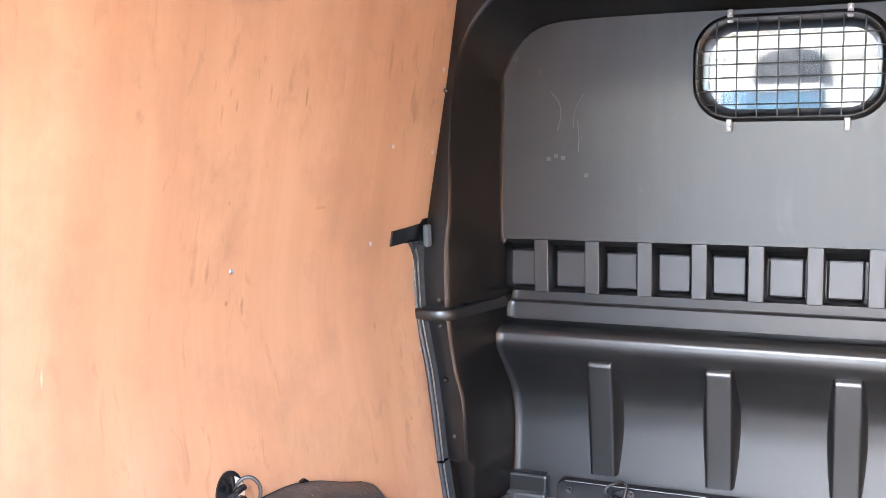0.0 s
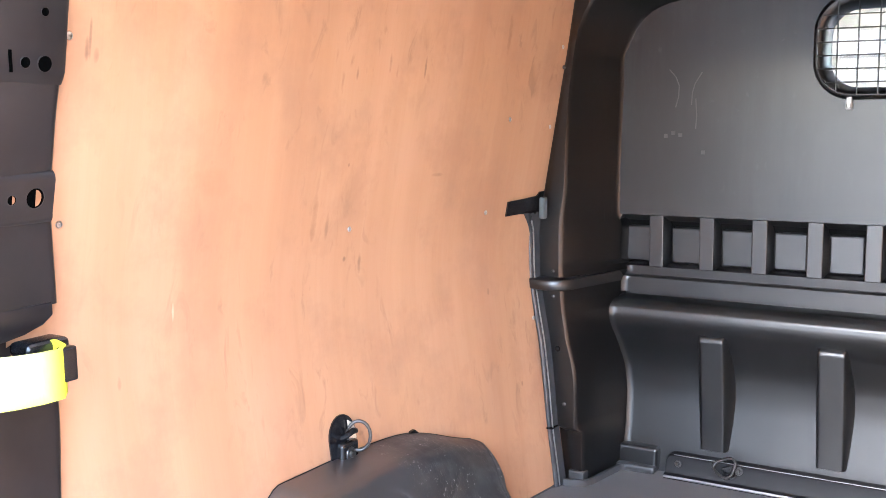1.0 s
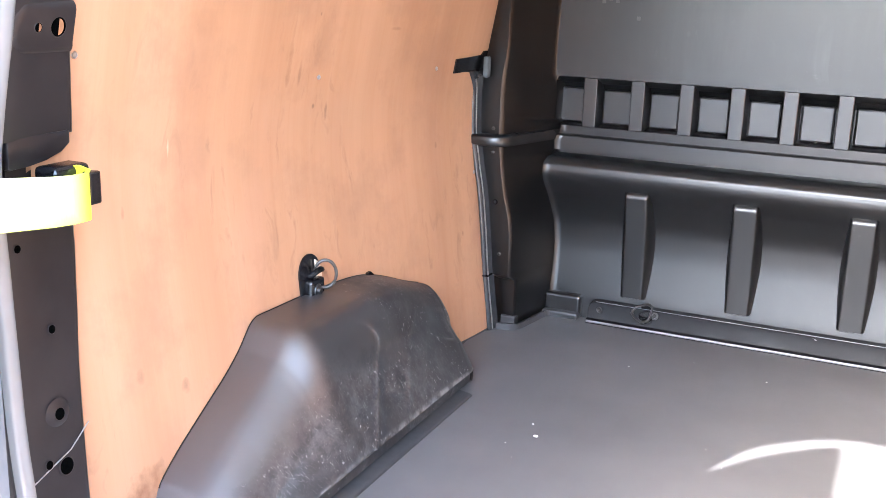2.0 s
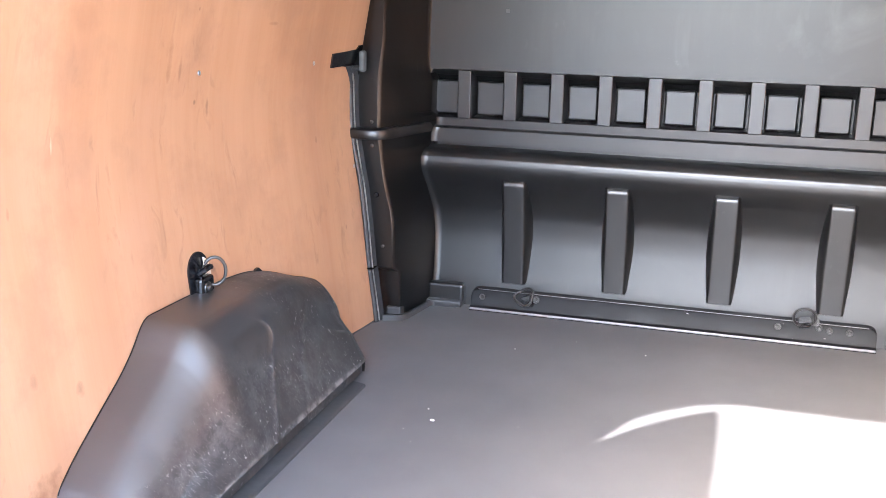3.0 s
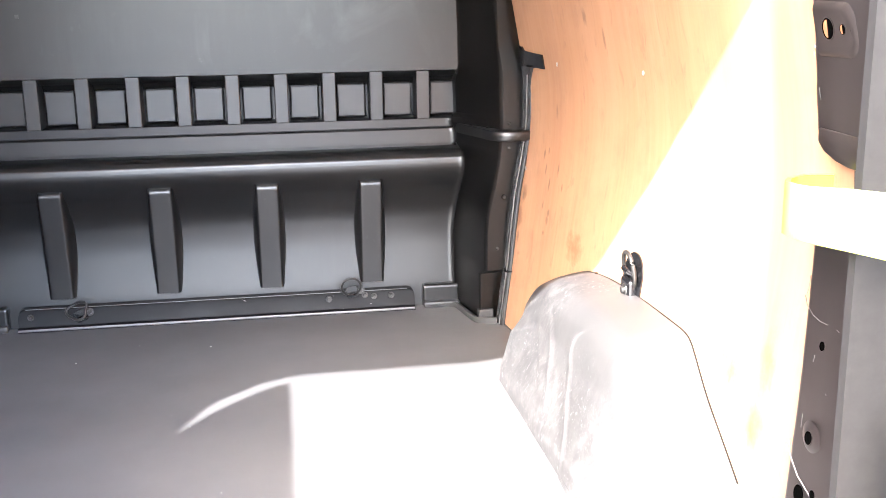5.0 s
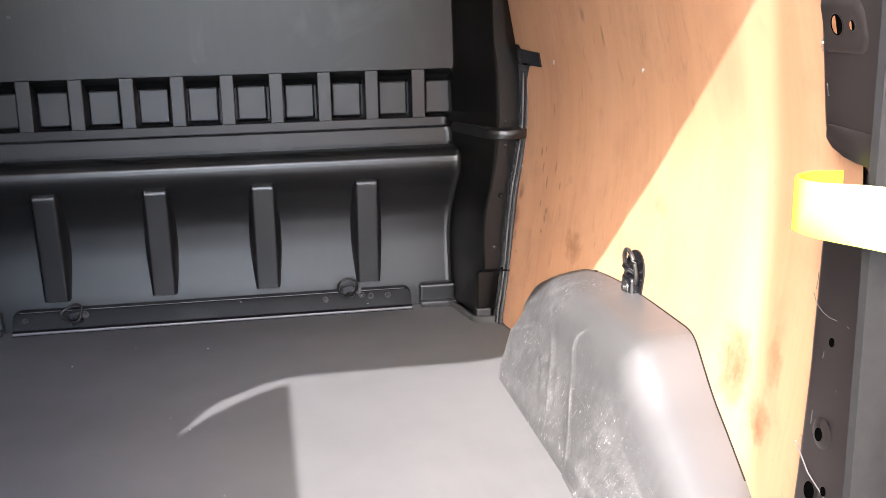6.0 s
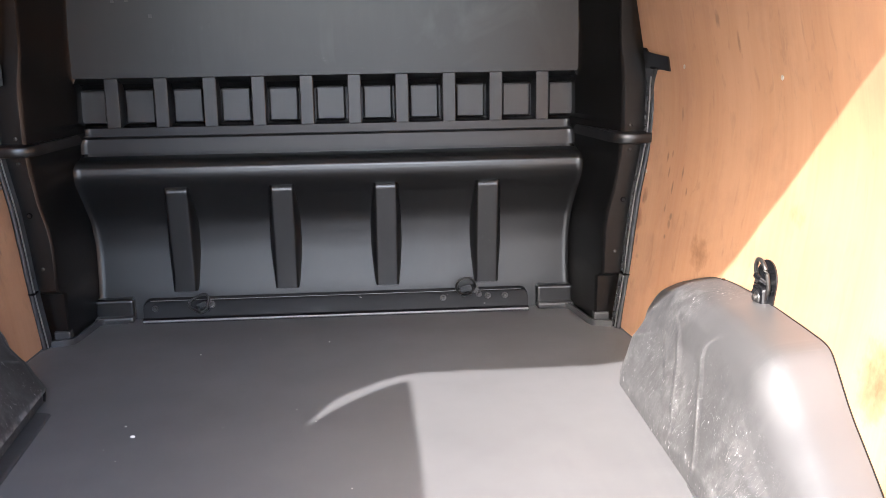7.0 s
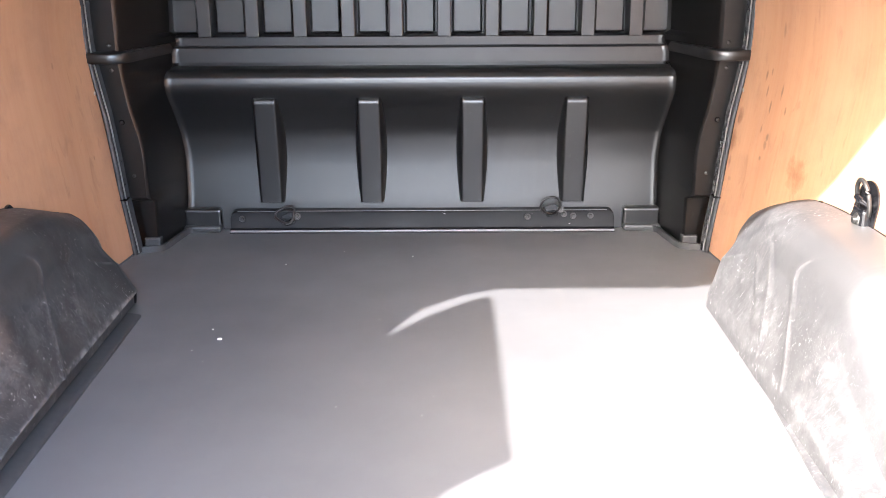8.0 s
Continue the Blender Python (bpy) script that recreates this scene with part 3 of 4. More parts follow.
for scale_, y in ((0.0, 2.0), (0.05, 1.988), (0.25, 1.982), (0.55, 1.984), (0.72, 1.992), (1.0, 2.012), (1.0, 2.05)):
    rows.append([(a + (c - a) * scale_, y, b + (d - b) * scale_) for (a, b), (c, d) in zip(gasket_out, gasket_in)])
window = part("window", grid(rows, close=True), GASKET, bulkhead, "rounded window in a black rubber gasket", True)
pane = part("pane", prism(rounded(-0.176, 0.940, 0.176, 1.116, 0.06), 2.026, 2.031, "y"), GLASS, window, "clear glass pane")
pane.visible_shadow = False
guard = part("wire_guard", tube([(x, 1.972, z) for x, z in rounded(-0.190, 0.928, 0.190, 1.136, 0.075)], 0.0026, 8, True), WIRE, bulkhead, "grey steel wire guard over the window", True)
def guard_reach(v, half, middle):
    """Where a wire meets the rounded loop of the guard."""
    over = max(0.0, abs(v - middle) - (half - 0.075))
    return 0.075 - math.sqrt(0.075 ** 2 - over ** 2)


for k in range(8):
    x = -0.147 + 0.042 * k
    d = guard_reach(x, 0.190, 0.0)
    part("wire", tube([(x, 1.970, 0.928 + d), (x, 1.970, 1.136 - d)], 0.0016, 6), WIRE, guard, smooth=True)
for k in range(6):
    z = 0.955 + 0.0283 * k
    d = guard_reach(z, 0.104, 1.032)
    part("wire", tube([(-0.190 + d, 1.967, z), (0.190 - d, 1.967, z)], 0.0016, 6), WIRE, guard, smooth=True)
for x in (-0.121, 0.117):
    for z, up in ((0.911, -1), (1.141, 1)):
        tab = part("fixing_tab", box(x - 0.006, 1.976, z - 0.014, x + 0.006, 1.998, z + 0.014, 0.002, 1), TAB, guard, "bright steel fixing tab")
        part("rivet_head", lathe([(0.0, 0.003), (0.003, 0.0025), (0.0045, 0.0)], 10), STEEL, tab, "", True, facing((x, 1.976, z + up * 0.006), (0, -1, 0)))

# old scuffs on the upper sheet
for pts in (((-0.524, 0.993), (-0.508, 0.975), (-0.500, 0.955), (-0.501, 0.93), (-0.508, 0.905)), ((-0.446, 0.985), (-0.462, 0.960), (-0.468, 0.94), (-0.470, 0.91)), ((-0.46, 0.925), (-0.457, 0.885), (-0.459, 0.855))):
    part("scuff_mark", tube([(x, 1.9945, z) for x, z in pts], 0, flat=(0.0022, 0.0012, (1, 0, 0.01))), SCUFF, bulkhead, "pale scratch in the plastic")
for cx, cz in ((-0.53, 0.838), (-0.512, 0.845), (-0.495, 0.84), (-0.44, 0.80)):
    part("scuff_mark", box(cx - 0.005, 1.9945, cz - 0.004, cx + 0.004, 2.0, cz + 0.005, 0.0005, 1), SCUFF, bulkhead, "small pale rubbed spot")

# steel strip along the foot of the bulkhead
strip = empty("foot_strip", "black painted steel strip with worn lower edge, screwed along the bulkhead foot", "strip", kind="structure")
rows = []
for x in [-0.52, -0.518, -0.514, -0.508] + list(np.linspace(-0.50, 0.50, 11)) + [0.508, 0.514, 0.518, 0.52]:
    e = max(0.0, abs(x) - 0.502) / 0.018
    top = 0.056 - 0.018 * (1 - math.sqrt(max(0.0, 1 - e * e)))
    rows.append([(x, 2.045, top + 0.001), (x, 2.012, top + 0.001), (x, 2.007, top - 0.003), (x, 2.004, 0.018), (x, 2.000, 0.011), (x, 1.988, 0.008), (x, 1.986, 0.0)])
part("strip_plate", thick(grid(rows), 0.003), SATIN, strip, smooth=True, angle=30)
part("worn_edge", tube([(-0.518, 1.9855, 0.006), (0.0, 1.9855, 0.006), (0.518, 1.9855, 0.006)], 0.0034, 6), WORN_GLINT, strip, "edge rubbed to bare steel", True)
# pale rod stands in for the highlight along the strip's upper edge
part("top_glint", tube([(-0.500, 2.0075, 0.0565), (0.0, 2.0075, 0.0565), (0.500, 2.0075, 0.0565)], 0.0010, 6), WORN_GLINT, strip, "pale rod painting the highlight on the upper edge", True)
bolt = finish("bolt", lathe([(0.0, 0.008), (0.004, 0.008), (0.0055, 0.006), (0.006, 0.002), (0.008, 0.002), (0.009, 0.0)], 12), DULL, True)
for x, z in ((-0.487, 0.037), (0.285, 0.040), (0.383, 0.047), (0.408, 0.042), (0.455, 0.042)):
    shared("bolt", bolt, strip, facing((x, 2.001, z), (0, -1, 0.1)))
for side in (-1, 1):
    xs = sorted((side * 0.545, side * 0.646))
    part("corner_plate", box(xs[0], 2.01, 0.0, xs[1], 2.055, 0.062, 0.008, 3), PLASTIC, strip, "black plastic corner plate", True)
    part("corner_lip", box(xs[0], 1.99, 0.0, xs[1], 2.05, 0.018, 0.006, 2), LIP, strip, "greyed plastic lip", True)


for side in (-1, 1):
    xs = sorted((side * 0.668, side * 0.708))
    part("toe_block", box(xs[0], 1.838, 0.0, xs[1], 1.87, 0.034, 0.004, 2), LIP, strip, "greyed plastic toe under the column", True)
    part("foot_lip", tube([(side * x, y, 0.006) for x, y in ((0.712, 1.822), (0.690, 1.828), (0.664, 1.838), (0.656, 1.86), (0.634, 1.985), (0.62, 1.995), (0.56, 1.997))], 0, flat=(0.020, 0.008, (0, 0, 1))), LIP, strip, "rubbed plastic lip", True)


def lashing_ring(at, way, lean, turn, label, corner=0.0):
    """A steel ring in a small bracket on a wall or strip."""
    base = empty("lashing_ring", label, "lashing ring", "lashing rings", at=at)
    base.matrix_basis = facing(at, way) @ pose(0, 0, 0, 0, 0, turn)
    r = 0.026
    ring = tube([(r * (1 + corner * math.cos(3 * a + 1.2 + math.pi)) * math.cos(a), 0.002 + r * (1 + corner * math.cos(3 * a + 1.2 + math.pi)) * math.sin(a) * (0.92 - corner), 0.016 + lean * math.sin(a)) for a in (2 * math.pi * k / 28 for k in range(28))], 0.0034, 8, True)
    part("ring", ring, RINGSTEEL, base, "worn dark steel ring", True)
    part("bracket", prism(rounded(-0.016, -0.030, 0.016, 0.002, 0.006, 4), 0.0, 0.005, "z", 0.001, 1), BLACK, base)
    part("saddle", tube([(-0.012, -0.020, 0.004), (-0.010, -0.020, 0.016), (0.0, -0.020, 0.021), (0.010, -0.020, 0.016), (0.012, -0.020, 0.004)], 0.004, 8), BLACK, base, "", True)
    part("bolt", lathe([(0.0, 0.010), (0.005, 0.010), (0.006, 0.006), (0.0065, 0.002), (0.010, 0.002), (0.011, 0.0)], 12), DULL, base, "", True, pose(0.024, -0.014, 0.0))
    return base


lashing_ring((-0.366, 2.0, 0.050), (0, -1, 0.1), -0.010, 20, "worn rounded-triangular steel lashing ring bolted to the bulkhead foot strip", 0.14)
lashing_ring((0.346, 2.0, 0.072), (0, -1, 0.1), 0.010, 10, "raised steel lashing ring bolted to the bulkhead foot strip")


# ---- plywood linings ----
def lining(side):
    """The bent sheet, cut away over the wheel arch."""
    rows = []
    ys = np.linspace(PLY_END, FRONT_Y + 0.03, 62)
    for y in ys:
        low = max(0.004, soft(y, LINING_CUT, 0.02) - 0.03)
        face = [(ply_x(y, low + (1.255 - low) * k / 40), low + (1.255 - low) * k / 40) for k in range(41)]
        rows.append([(side * x, y, z) for x, z in face] + [(side * (x + 0.009), y, z) for x, z in reversed(face)])
    return grid(rows, close=True)


SCREWS = [(1.612, 0.680), (1.160, 0.690), (1.797, 0.412), (0.502, 0.768), (0.500, 1.007), (1.646, 0.884), (1.815, 1.045), (1.815, 0.864)]
screw = finish("screw", lathe([(0.0, 0.0005), (0.0015, 0.0008), (0.0022, 0.002), (0.0045, 0.0016), (0.0055, 0.0)], 12), STEEL, True)
for side, name in ((-1, "wall_left"), (1, "wall_right")):
    wall = thing(name, lining(side), PLY_LEFT if side < 0 else PLY_RIGHT, "orange-brown plywood side lining with vertical grain and small scuffs", "wall", kind="structure", smooth=True)
    for y, z in SCREWS:
        shared("screw", screw, wall, facing((side * (ply_x(y, z) - 0.0003), y, z), (-side, 0, 0)))
    # rail end that shows through a cut-out at the front edge, and the seal under it
    rail = prism([(1.690, 0.664), (1.74, 0.665), (1.768, 0.662), (1.786, 0.653), (1.797, 0.638), (1.806, 0.616), (1.836, 0.616), (1.836, 0.712), (1.818, 0.712), (1.808, 0.703), (1.75, 0.700), (1.690, 0.698)], 0.0, 0.008, "x")
    for v in rail.verts:
        v.co.x = side * (ply_x(v.co.y, v.co.z) - 0.004 + v.co.x)
    part("rail_end", rail, BLACK, wall, "black rail end in a cut-out of the plywood")
    if side < 0:
        part("foam_pad", box(-0.771, 1.8025, 0.648, -0.757, 1.826, 0.700, 0.005, 2), FOAM, wall, "grey foam pad", True)
    rows = []
    for z in np.linspace(0.665, 0.0, 40):
        x = soft(z, COLUMN_OUT, 0.02)
        d = 0.040 * max(0.0, (z - 0.605) / 0.06) ** 2
        arc = [(x + 0.007 + 0.0070 * math.cos(q), 1.812 - 0.012 * math.sin(q) - d) for q in np.linspace(0.0, math.pi, 8)]
        rows.append([(side * (x + 0.016), 1.836 - d * 0.5, z)] + [(side * a, b, z) for a, b in arc] + [(side * (x - 0.006), 1.836 - d * 0.5, z)])
    # thin pale rod added as the bright highlight down the edge strip
    part("edge_glint", tube([(side * (soft(z, COLUMN_OUT, 0.02) - 0.003), 1.8065 - 0.040 * max(0.0, (z - 0.605) / 0.06) ** 2, z) for z in np.linspace(0.645, 0.004, 30)], 0.0019, 6), WORN_GLINT, wall, "pale rod added as the highlight along the edge strip", True)
    part("edge_joint", box(*((soft(0.145, COLUMN_OUT, 0.02) - 0.006, 1.797, 0.143, soft(0.145, COLUMN_OUT, 0.02) + 0.017, 1.83, 0.146) if side > 0 else (-soft(0.145, COLUMN_OUT, 0.02) - 0.017, 1.797, 0.143, -soft(0.145, COLUMN_OUT, 0.02) + 0.006, 1.83, 0.146))), HOLE, wall, "dark joint in the edge strip")
    part("edge_seal", grid(rows), STRIPSEAL, wall, "glossy black edge strip", True)


# ---- wheel arch covers ----
ARCH_FOOT, ARCH_LEAN = {-1: 0.602, 1: 0.628}, {-1: 0.034, 1: 0.012}
ARCH_CREST = [(0.545, 0.0), (0.556, 0.060), (0.575, 0.092), (0.62, 0.122), (0.70, 0.165), (0.78, 0.207), (0.885, 0.279), (1.06, 0.276), (1.17, 0.272), (1.23, 0.267), (1.265, 0.259), (1.31, 0.240), (1.36, 0.212), (1.405, 0.194), (1.428, 0.172), (1.442, 0.154), (1.446, 0.002), (1.46, 0.0)]
ARCH_SKEW = [(1.04, 0.0), (1.16, 0.12), (1.28, 0.5), (1.40, 0.95), (1.45, 1.0)]


def arch_height(side, y):
    """Height of the cover along the wall; the two covers differ a little at the rear."""
    y = y + (0.037 if side > 0 else -0.028) * max(0.0, min(1.0, (0.95 - y) / 0.1)) - (0.026 if side > 0 else 0.0) * max(0.0, min(1.0, (y - 1.2) / 0.1)) * max(0.0, min(1.0, (1.44 - y) / 0.03))
    return max(0.002, soft(y, ARCH_CREST, 0.022 if 0.60 < y < 1.40 else 0.006))


def bump_at(v, middle, width):
    return math.exp(-((v - middle) / width) ** 2)


def step_at(v, edge, width):
    return 1.0 / (1.0 + math.exp(-(v - edge) / width))


def arch_section(side, y):
    """One rib of the cover, from the wall over the shoulder and down the flank to the foot; towards the nose it swings round to the front."""
    h = arch_height(side, y)
    b = ARCH_FOOT[side] + 0.014 * max(0.0, (y - 1.405) / 0.045) ** 2
    k = ramp(y, ARCH_SKEW) * 0.68
    w = ply_x(y + 0.16 * k, h) + 0.004 - b
    r = (h / 0.16) / (1.0 + (h / 0.16) ** 6) ** (1.0 / 6.0)
    q = max(0.05, min(1.0, w / 0.19))
    n = step_at(y, 1.345, 0.025)
    s = ARCH_LEAN[side] * r
    wide = (1.0 - step_at(y, 0.95, 0.05)) * (1.0 if side < 0 else 0.0)  # the rear of the left cover is rounder
    pts = [(w, h), (w - 0.02 * q, h), (s + 0.120 * q, h - 0.005 * r), (s + 0.100 * q, h - 0.010 * r), (s + (0.084 - 0.002 * wide) * q, h - 0.019 * r), (s + (0.065 - 0.007 * wide) * q, h - 0.039 * r), (s + (0.053 - 0.015 * wide) * q, h - 0.064 * r)]
    pts += [((s + 0.042 * q) * (1 - 0.45 * n) - 0.026 * wide * q, h - (0.104 - 0.01 * n) * r), (0.004, 0.046 * r)]
    dense = []
    for j in range(7):
        before, a, b_, after = pts[max(0, j - 1)], pts[j], pts[j + 1], pts[min(7, j + 2)]
        for e in (0.0, 0.2, 0.4, 0.6, 0.8):
            dense.append((j + e, *(0.5 * (2 * a[i] + (b_[i] - before[i]) * e + (2 * before[i] - 5 * a[i] + 4 * b_[i] - after[i]) * e * e + (3 * a[i] - before[i] - 3 * b_[i] + after[i]) * e ** 3) for i in (0, 1))))
    dense += [(7.0 + e / 18, pts[7][0] + (pts[8][0] - pts[7][0]) * e / 18, pts[7][1] + (pts[8][1] - pts[7][1]) * e / 18) for e in range(19)]
    foot = [(0.006, 0.041 * r), (0.016, 0.037 * r), (0.017, 0.010 * r)] if side < 0 else [(0.0025, 0.032 * r), (0.001, 0.016 * r), (0.0, 0.003 * r)]
    row = []
    for c, x, z in dense:
        fade = max(0.0, min(1.0, (c - 2.0) / 2.0))
        v, up = y - (0.048 if side < 0 else 0.0), z - 0.04
        seam, gone = 0.908 + up - 24.0 * max(0.0, z - 0.180) ** 2, 1.0 - step_at(z, 0.224, 0.008)
        second, third = 1.055 + up, 1.112 + 1.3 * up
        d = 0.0034 * gone * bump_at(v, seam, 0.006) - 0.0030 * gone * step_at(v, seam + 0.012, 0.003 + 0.05 * max(0.0, z - 0.185))
        d += 0.0024 * bump_at(v, second, 0.005) * step_at(0.20, z, 0.006)
        d -= 0.0020 * step_at(v, seam + 0.030, 0.003) * (1.0 - step_at(v, second - 0.016, 0.003)) * step_at(z, 0.062, 0.004) * step_at(0.19, z, 0.008)
        d -= 0.0026 * step_at(v, third, 0.004) * step_at(z, 0.062, 0.004) * (1.0 - step_at(v, 1.33, 0.006)) * step_at(0.165, z, 0.006)
        d += 0.0016 * bump_at(v, 0.868 - 1.3 * (z - 0.06), 0.005) * step_at(z, 0.055, 0.004) * step_at(0.135, z, 0.01) * (1.0 if side < 0 else 0.0)
        d -= 0.0030 * (1.0 if side > 0 else 0.0) * step_at(z, 0.058 + 0.9 * max(0.0, 0.74 - v), 0.004) * (1.0 - step_at(v, 0.868 - 1.2 * max(0.0, z - 0.13), 0.005)) * step_at(c, 7.12, 0.06) * step_at(0.150, z, 0.008)
        d -= 0.0004 * (bump_at(v, 0.665, 0.009) + bump_at(v, 0.785, 0.009))
        d *= fade
        wob = fade * 0.0014 * noise.noise(Vector((x * 9 + side * 3, y * 9, z * 9)))
        row.append((side * (b + x - d - wob), y + k * min(x, 0.16), max(0.001, z + (d * 0.6 if c < 7 else 0.0) + wob * 0.5)))
    for x, z in foot:
        row.append((side * (b + x), y + k * x, max(0.001, z)))
    return row


def arch_cover(side, y_from, y_to, steps):
    """The moulded cover: top, broad shoulder, flank with its ridges, and a grooved foot."""
    return grid([arch_section(side, y) for y in np.linspace(y_from, y_to, steps)])


for side in (-1, 1):
    worn = "heavily scratched" if side > 0 else "dusty scuffed"
    cover = empty("wheel_arch_cover", worn + " black plastic wheel arch cover standing on the load floor", "wheel arch", "wheel arch covers")
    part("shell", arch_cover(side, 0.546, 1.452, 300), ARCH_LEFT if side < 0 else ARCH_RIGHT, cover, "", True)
    seat = [arch_section(side, y)[0] for y in np.linspace(0.60, 1.40, 60)]
    part("edge_gap", tube([(x - side * 0.0055, y, z + 0.0006) for x, y, z in seat], 0.0014, 6), GASKET, cover, "thin dark gap where the cover meets the plywood", True)
    foot = []
    for y in np.linspace(0.548, 1.375 if side < 0 else 0.93, 46):
        out = 0.012 if side < 0 else 0.014 * max(0.0, min(1.0, (0.93 - y) / 0.25))
        b = ARCH_FOOT[side] + 0.020 * max(0.0, (y - 1.405) / 0.045) ** 2
        foot.append([(side * (b + 0.020), y, 0.009), (side * (b + 0.006), y, 0.008), (side * (b - out * 0.5), y, 0.006), (side * (b - out * 0.9), y, 0.005), (side * (b - out), y, 0.003), (side * (b - out - 0.001), y, -0.004)])
    part("base_flange", grid(foot), LIP if side < 0 else ARCH_RIGHT, cover, "scuffed lip along the floor", True)
    ear = (ply_x(1.325, 0.275) - 0.004, 1.325, 0.262)
    part("fixing_ear", prism([(1.294, 0.232), (1.296, 0.258), (1.308, 0.2645), (1.318, 0.2655), (1.332, 0.256), (1.338, 0.232)], side * (ear[0] - 0.002), side * (ear[0] + 0.004), "x"), BLACK, cover, "")
    # cut-out above the arch with a bracket and a steel ring
    y0, z0 = (1.105 if side < 0 else 1.132), 0.300
    x0 = ply_x(y0, z0)
    pocket = empty("ring_pocket", "black steel lashing bracket in a rounded cut-out of the plywood", "bracket", "wall lashing brackets", at=(side * x0, y0, z0))
    shape = [(-0.046, -0.045), (0.050, -0.045), (0.050, 0.012)] + [(0.002 + 0.048 * math.cos(a), 0.008 + 0.043 * math.sin(a)) for a in np.linspace(0.25, math.pi - 0.1, 12)]
    slope = (ply_x(y0, 0.36) - ply_x(y0, 0.24)) / 0.12
    if side > 0:
        shape[1:3] = [(0.088, -0.045), (0.066, -0.036), (0.054, -0.020), (0.050, 0.012)]
    else:
        shape = [(p * 0.84 - 0.006, q) for p, q in shape]
        bare = prism([(0.010, -0.018), (0.022, -0.014), (0.028, 0.002), (0.027, 0.018), (0.022, 0.030), (0.010, 0.038)], 0.0055, 0.009, "x")
        for v in bare.verts:
            v.co.x += side * (ply_x(y0, 0.36) - ply_x(y0, 0.24)) / 0.12 * v.co.z + 0.001
        part("bare_edge", bare, CREAM, pocket, "pale bare wood edge of the cut-out")
    plate = prism(shape, -side * 0.004, -side * 0.001, "x")
    for v in plate.verts:
        v.co.x += side * slope * v.co.z
    part("back_plate", plate, BLACK, pocket)
    part("bracket", box(min(-side * 0.003, -side * 0.022), -0.030, -0.045, max(-side * 0.003, -side * 0.022), 0.020, 0.004, 0.006, 2), BLACK, pocket, "", True)
    part("hinge_eye", tube([(-side * 0.006, -0.012, 0.008), (-side * 0.018, -0.010, 0.018), (-side * 0.020, 0.004, 0.022), (-side * 0.016, 0.016, 0.018)], 0.006, 8), BLACK, pocket, "", True)
    turns = [2 * math.pi * k / 30 for k in range(30)]
    if side < 0:
        ring = tube([(0.026 + 0.018 * math.cos(a), 0.013 + 0.012 * math.cos(a), 0.011 + 0.028 * math.sin(a)) for a in turns], 0.0034, 8, True)
    else:
        ring = tube([(-0.014 - 0.006 * math.sin(a), -0.008 + 0.029 * math.cos(a), 0.020 + 0.036 * math.sin(a)) for a in turns], 0.0044, 8, True)
    part("ring", ring, DULL, pocket, "worn steel ring", True)
    part("bolt", lathe([(0.0, 0.008), (0.006, 0.008), (0.007, 0.002), (0.012, 0.002), (0.013, 0.0)], 14), DULL, pocket, "", True, facing((-side * 0.022, -0.008, -0.018), (-side, 0, 0)))


# ---- rear pillars and door frame ----
PILLAR_EDGE = [(-0.05, 0.430), (0.18, 0.451), (0.25, 0.458), (0.35, 0.470), (0.42, 0.483), (0.50, 0.495), (0.66, 0.499), (0.75, 0.485), (0.81, 0.476), (0.92, 0.478), (1.0, 0.486), (1.25, 0.487)]
PILLAR_BACK = {-1: [(-0.05, 0.345), (0.28, 0.352), (0.37, 0.360), (0.50, 0.372), (0.66, 0.369), (0.82, 0.376), (1.25, 0.376)],
               1: [(-0.05, 0.330), (0.28, 0.342), (0.40, 0.353), (0.50, 0.367), (0.63, 0.360), (0.78, 0.338), (0.95, 0.335), (1.25, 0.335)]}


def pillar_x(y, z):
    """Inner face of the pillar."""
    return ply_x(0.47, min(1.25, max(0.0, z))) - 0.016


def pillar(side, low, high, deep=0.0):
    """A stretch of the pillar's face, from the rolled front edge to the flange."""
    rows = []
    for z in np.linspace(low, high, 26):
        x = pillar_x(0.4, z) + deep
        front, back = soft(z, PILLAR_EDGE, 0.02) - deep * 1.5, soft(z, PILLAR_BACK[side], 0.03)
        row = [(x + 0.045, front + 0.001, z), (x + 0.008, front, z), (x + 0.003, front - 0.002, z), (x + 0.0005, front - 0.006, z), (x, front - 0.012, z), (x - 0.002, (front + back) / 2, z), (x - 0.004, back + 0.006, z), (x - 0.003, back - 0.002, z)]
        rows.append([(side * a, b, c) for a, b, c in row])
    return grid(rows)


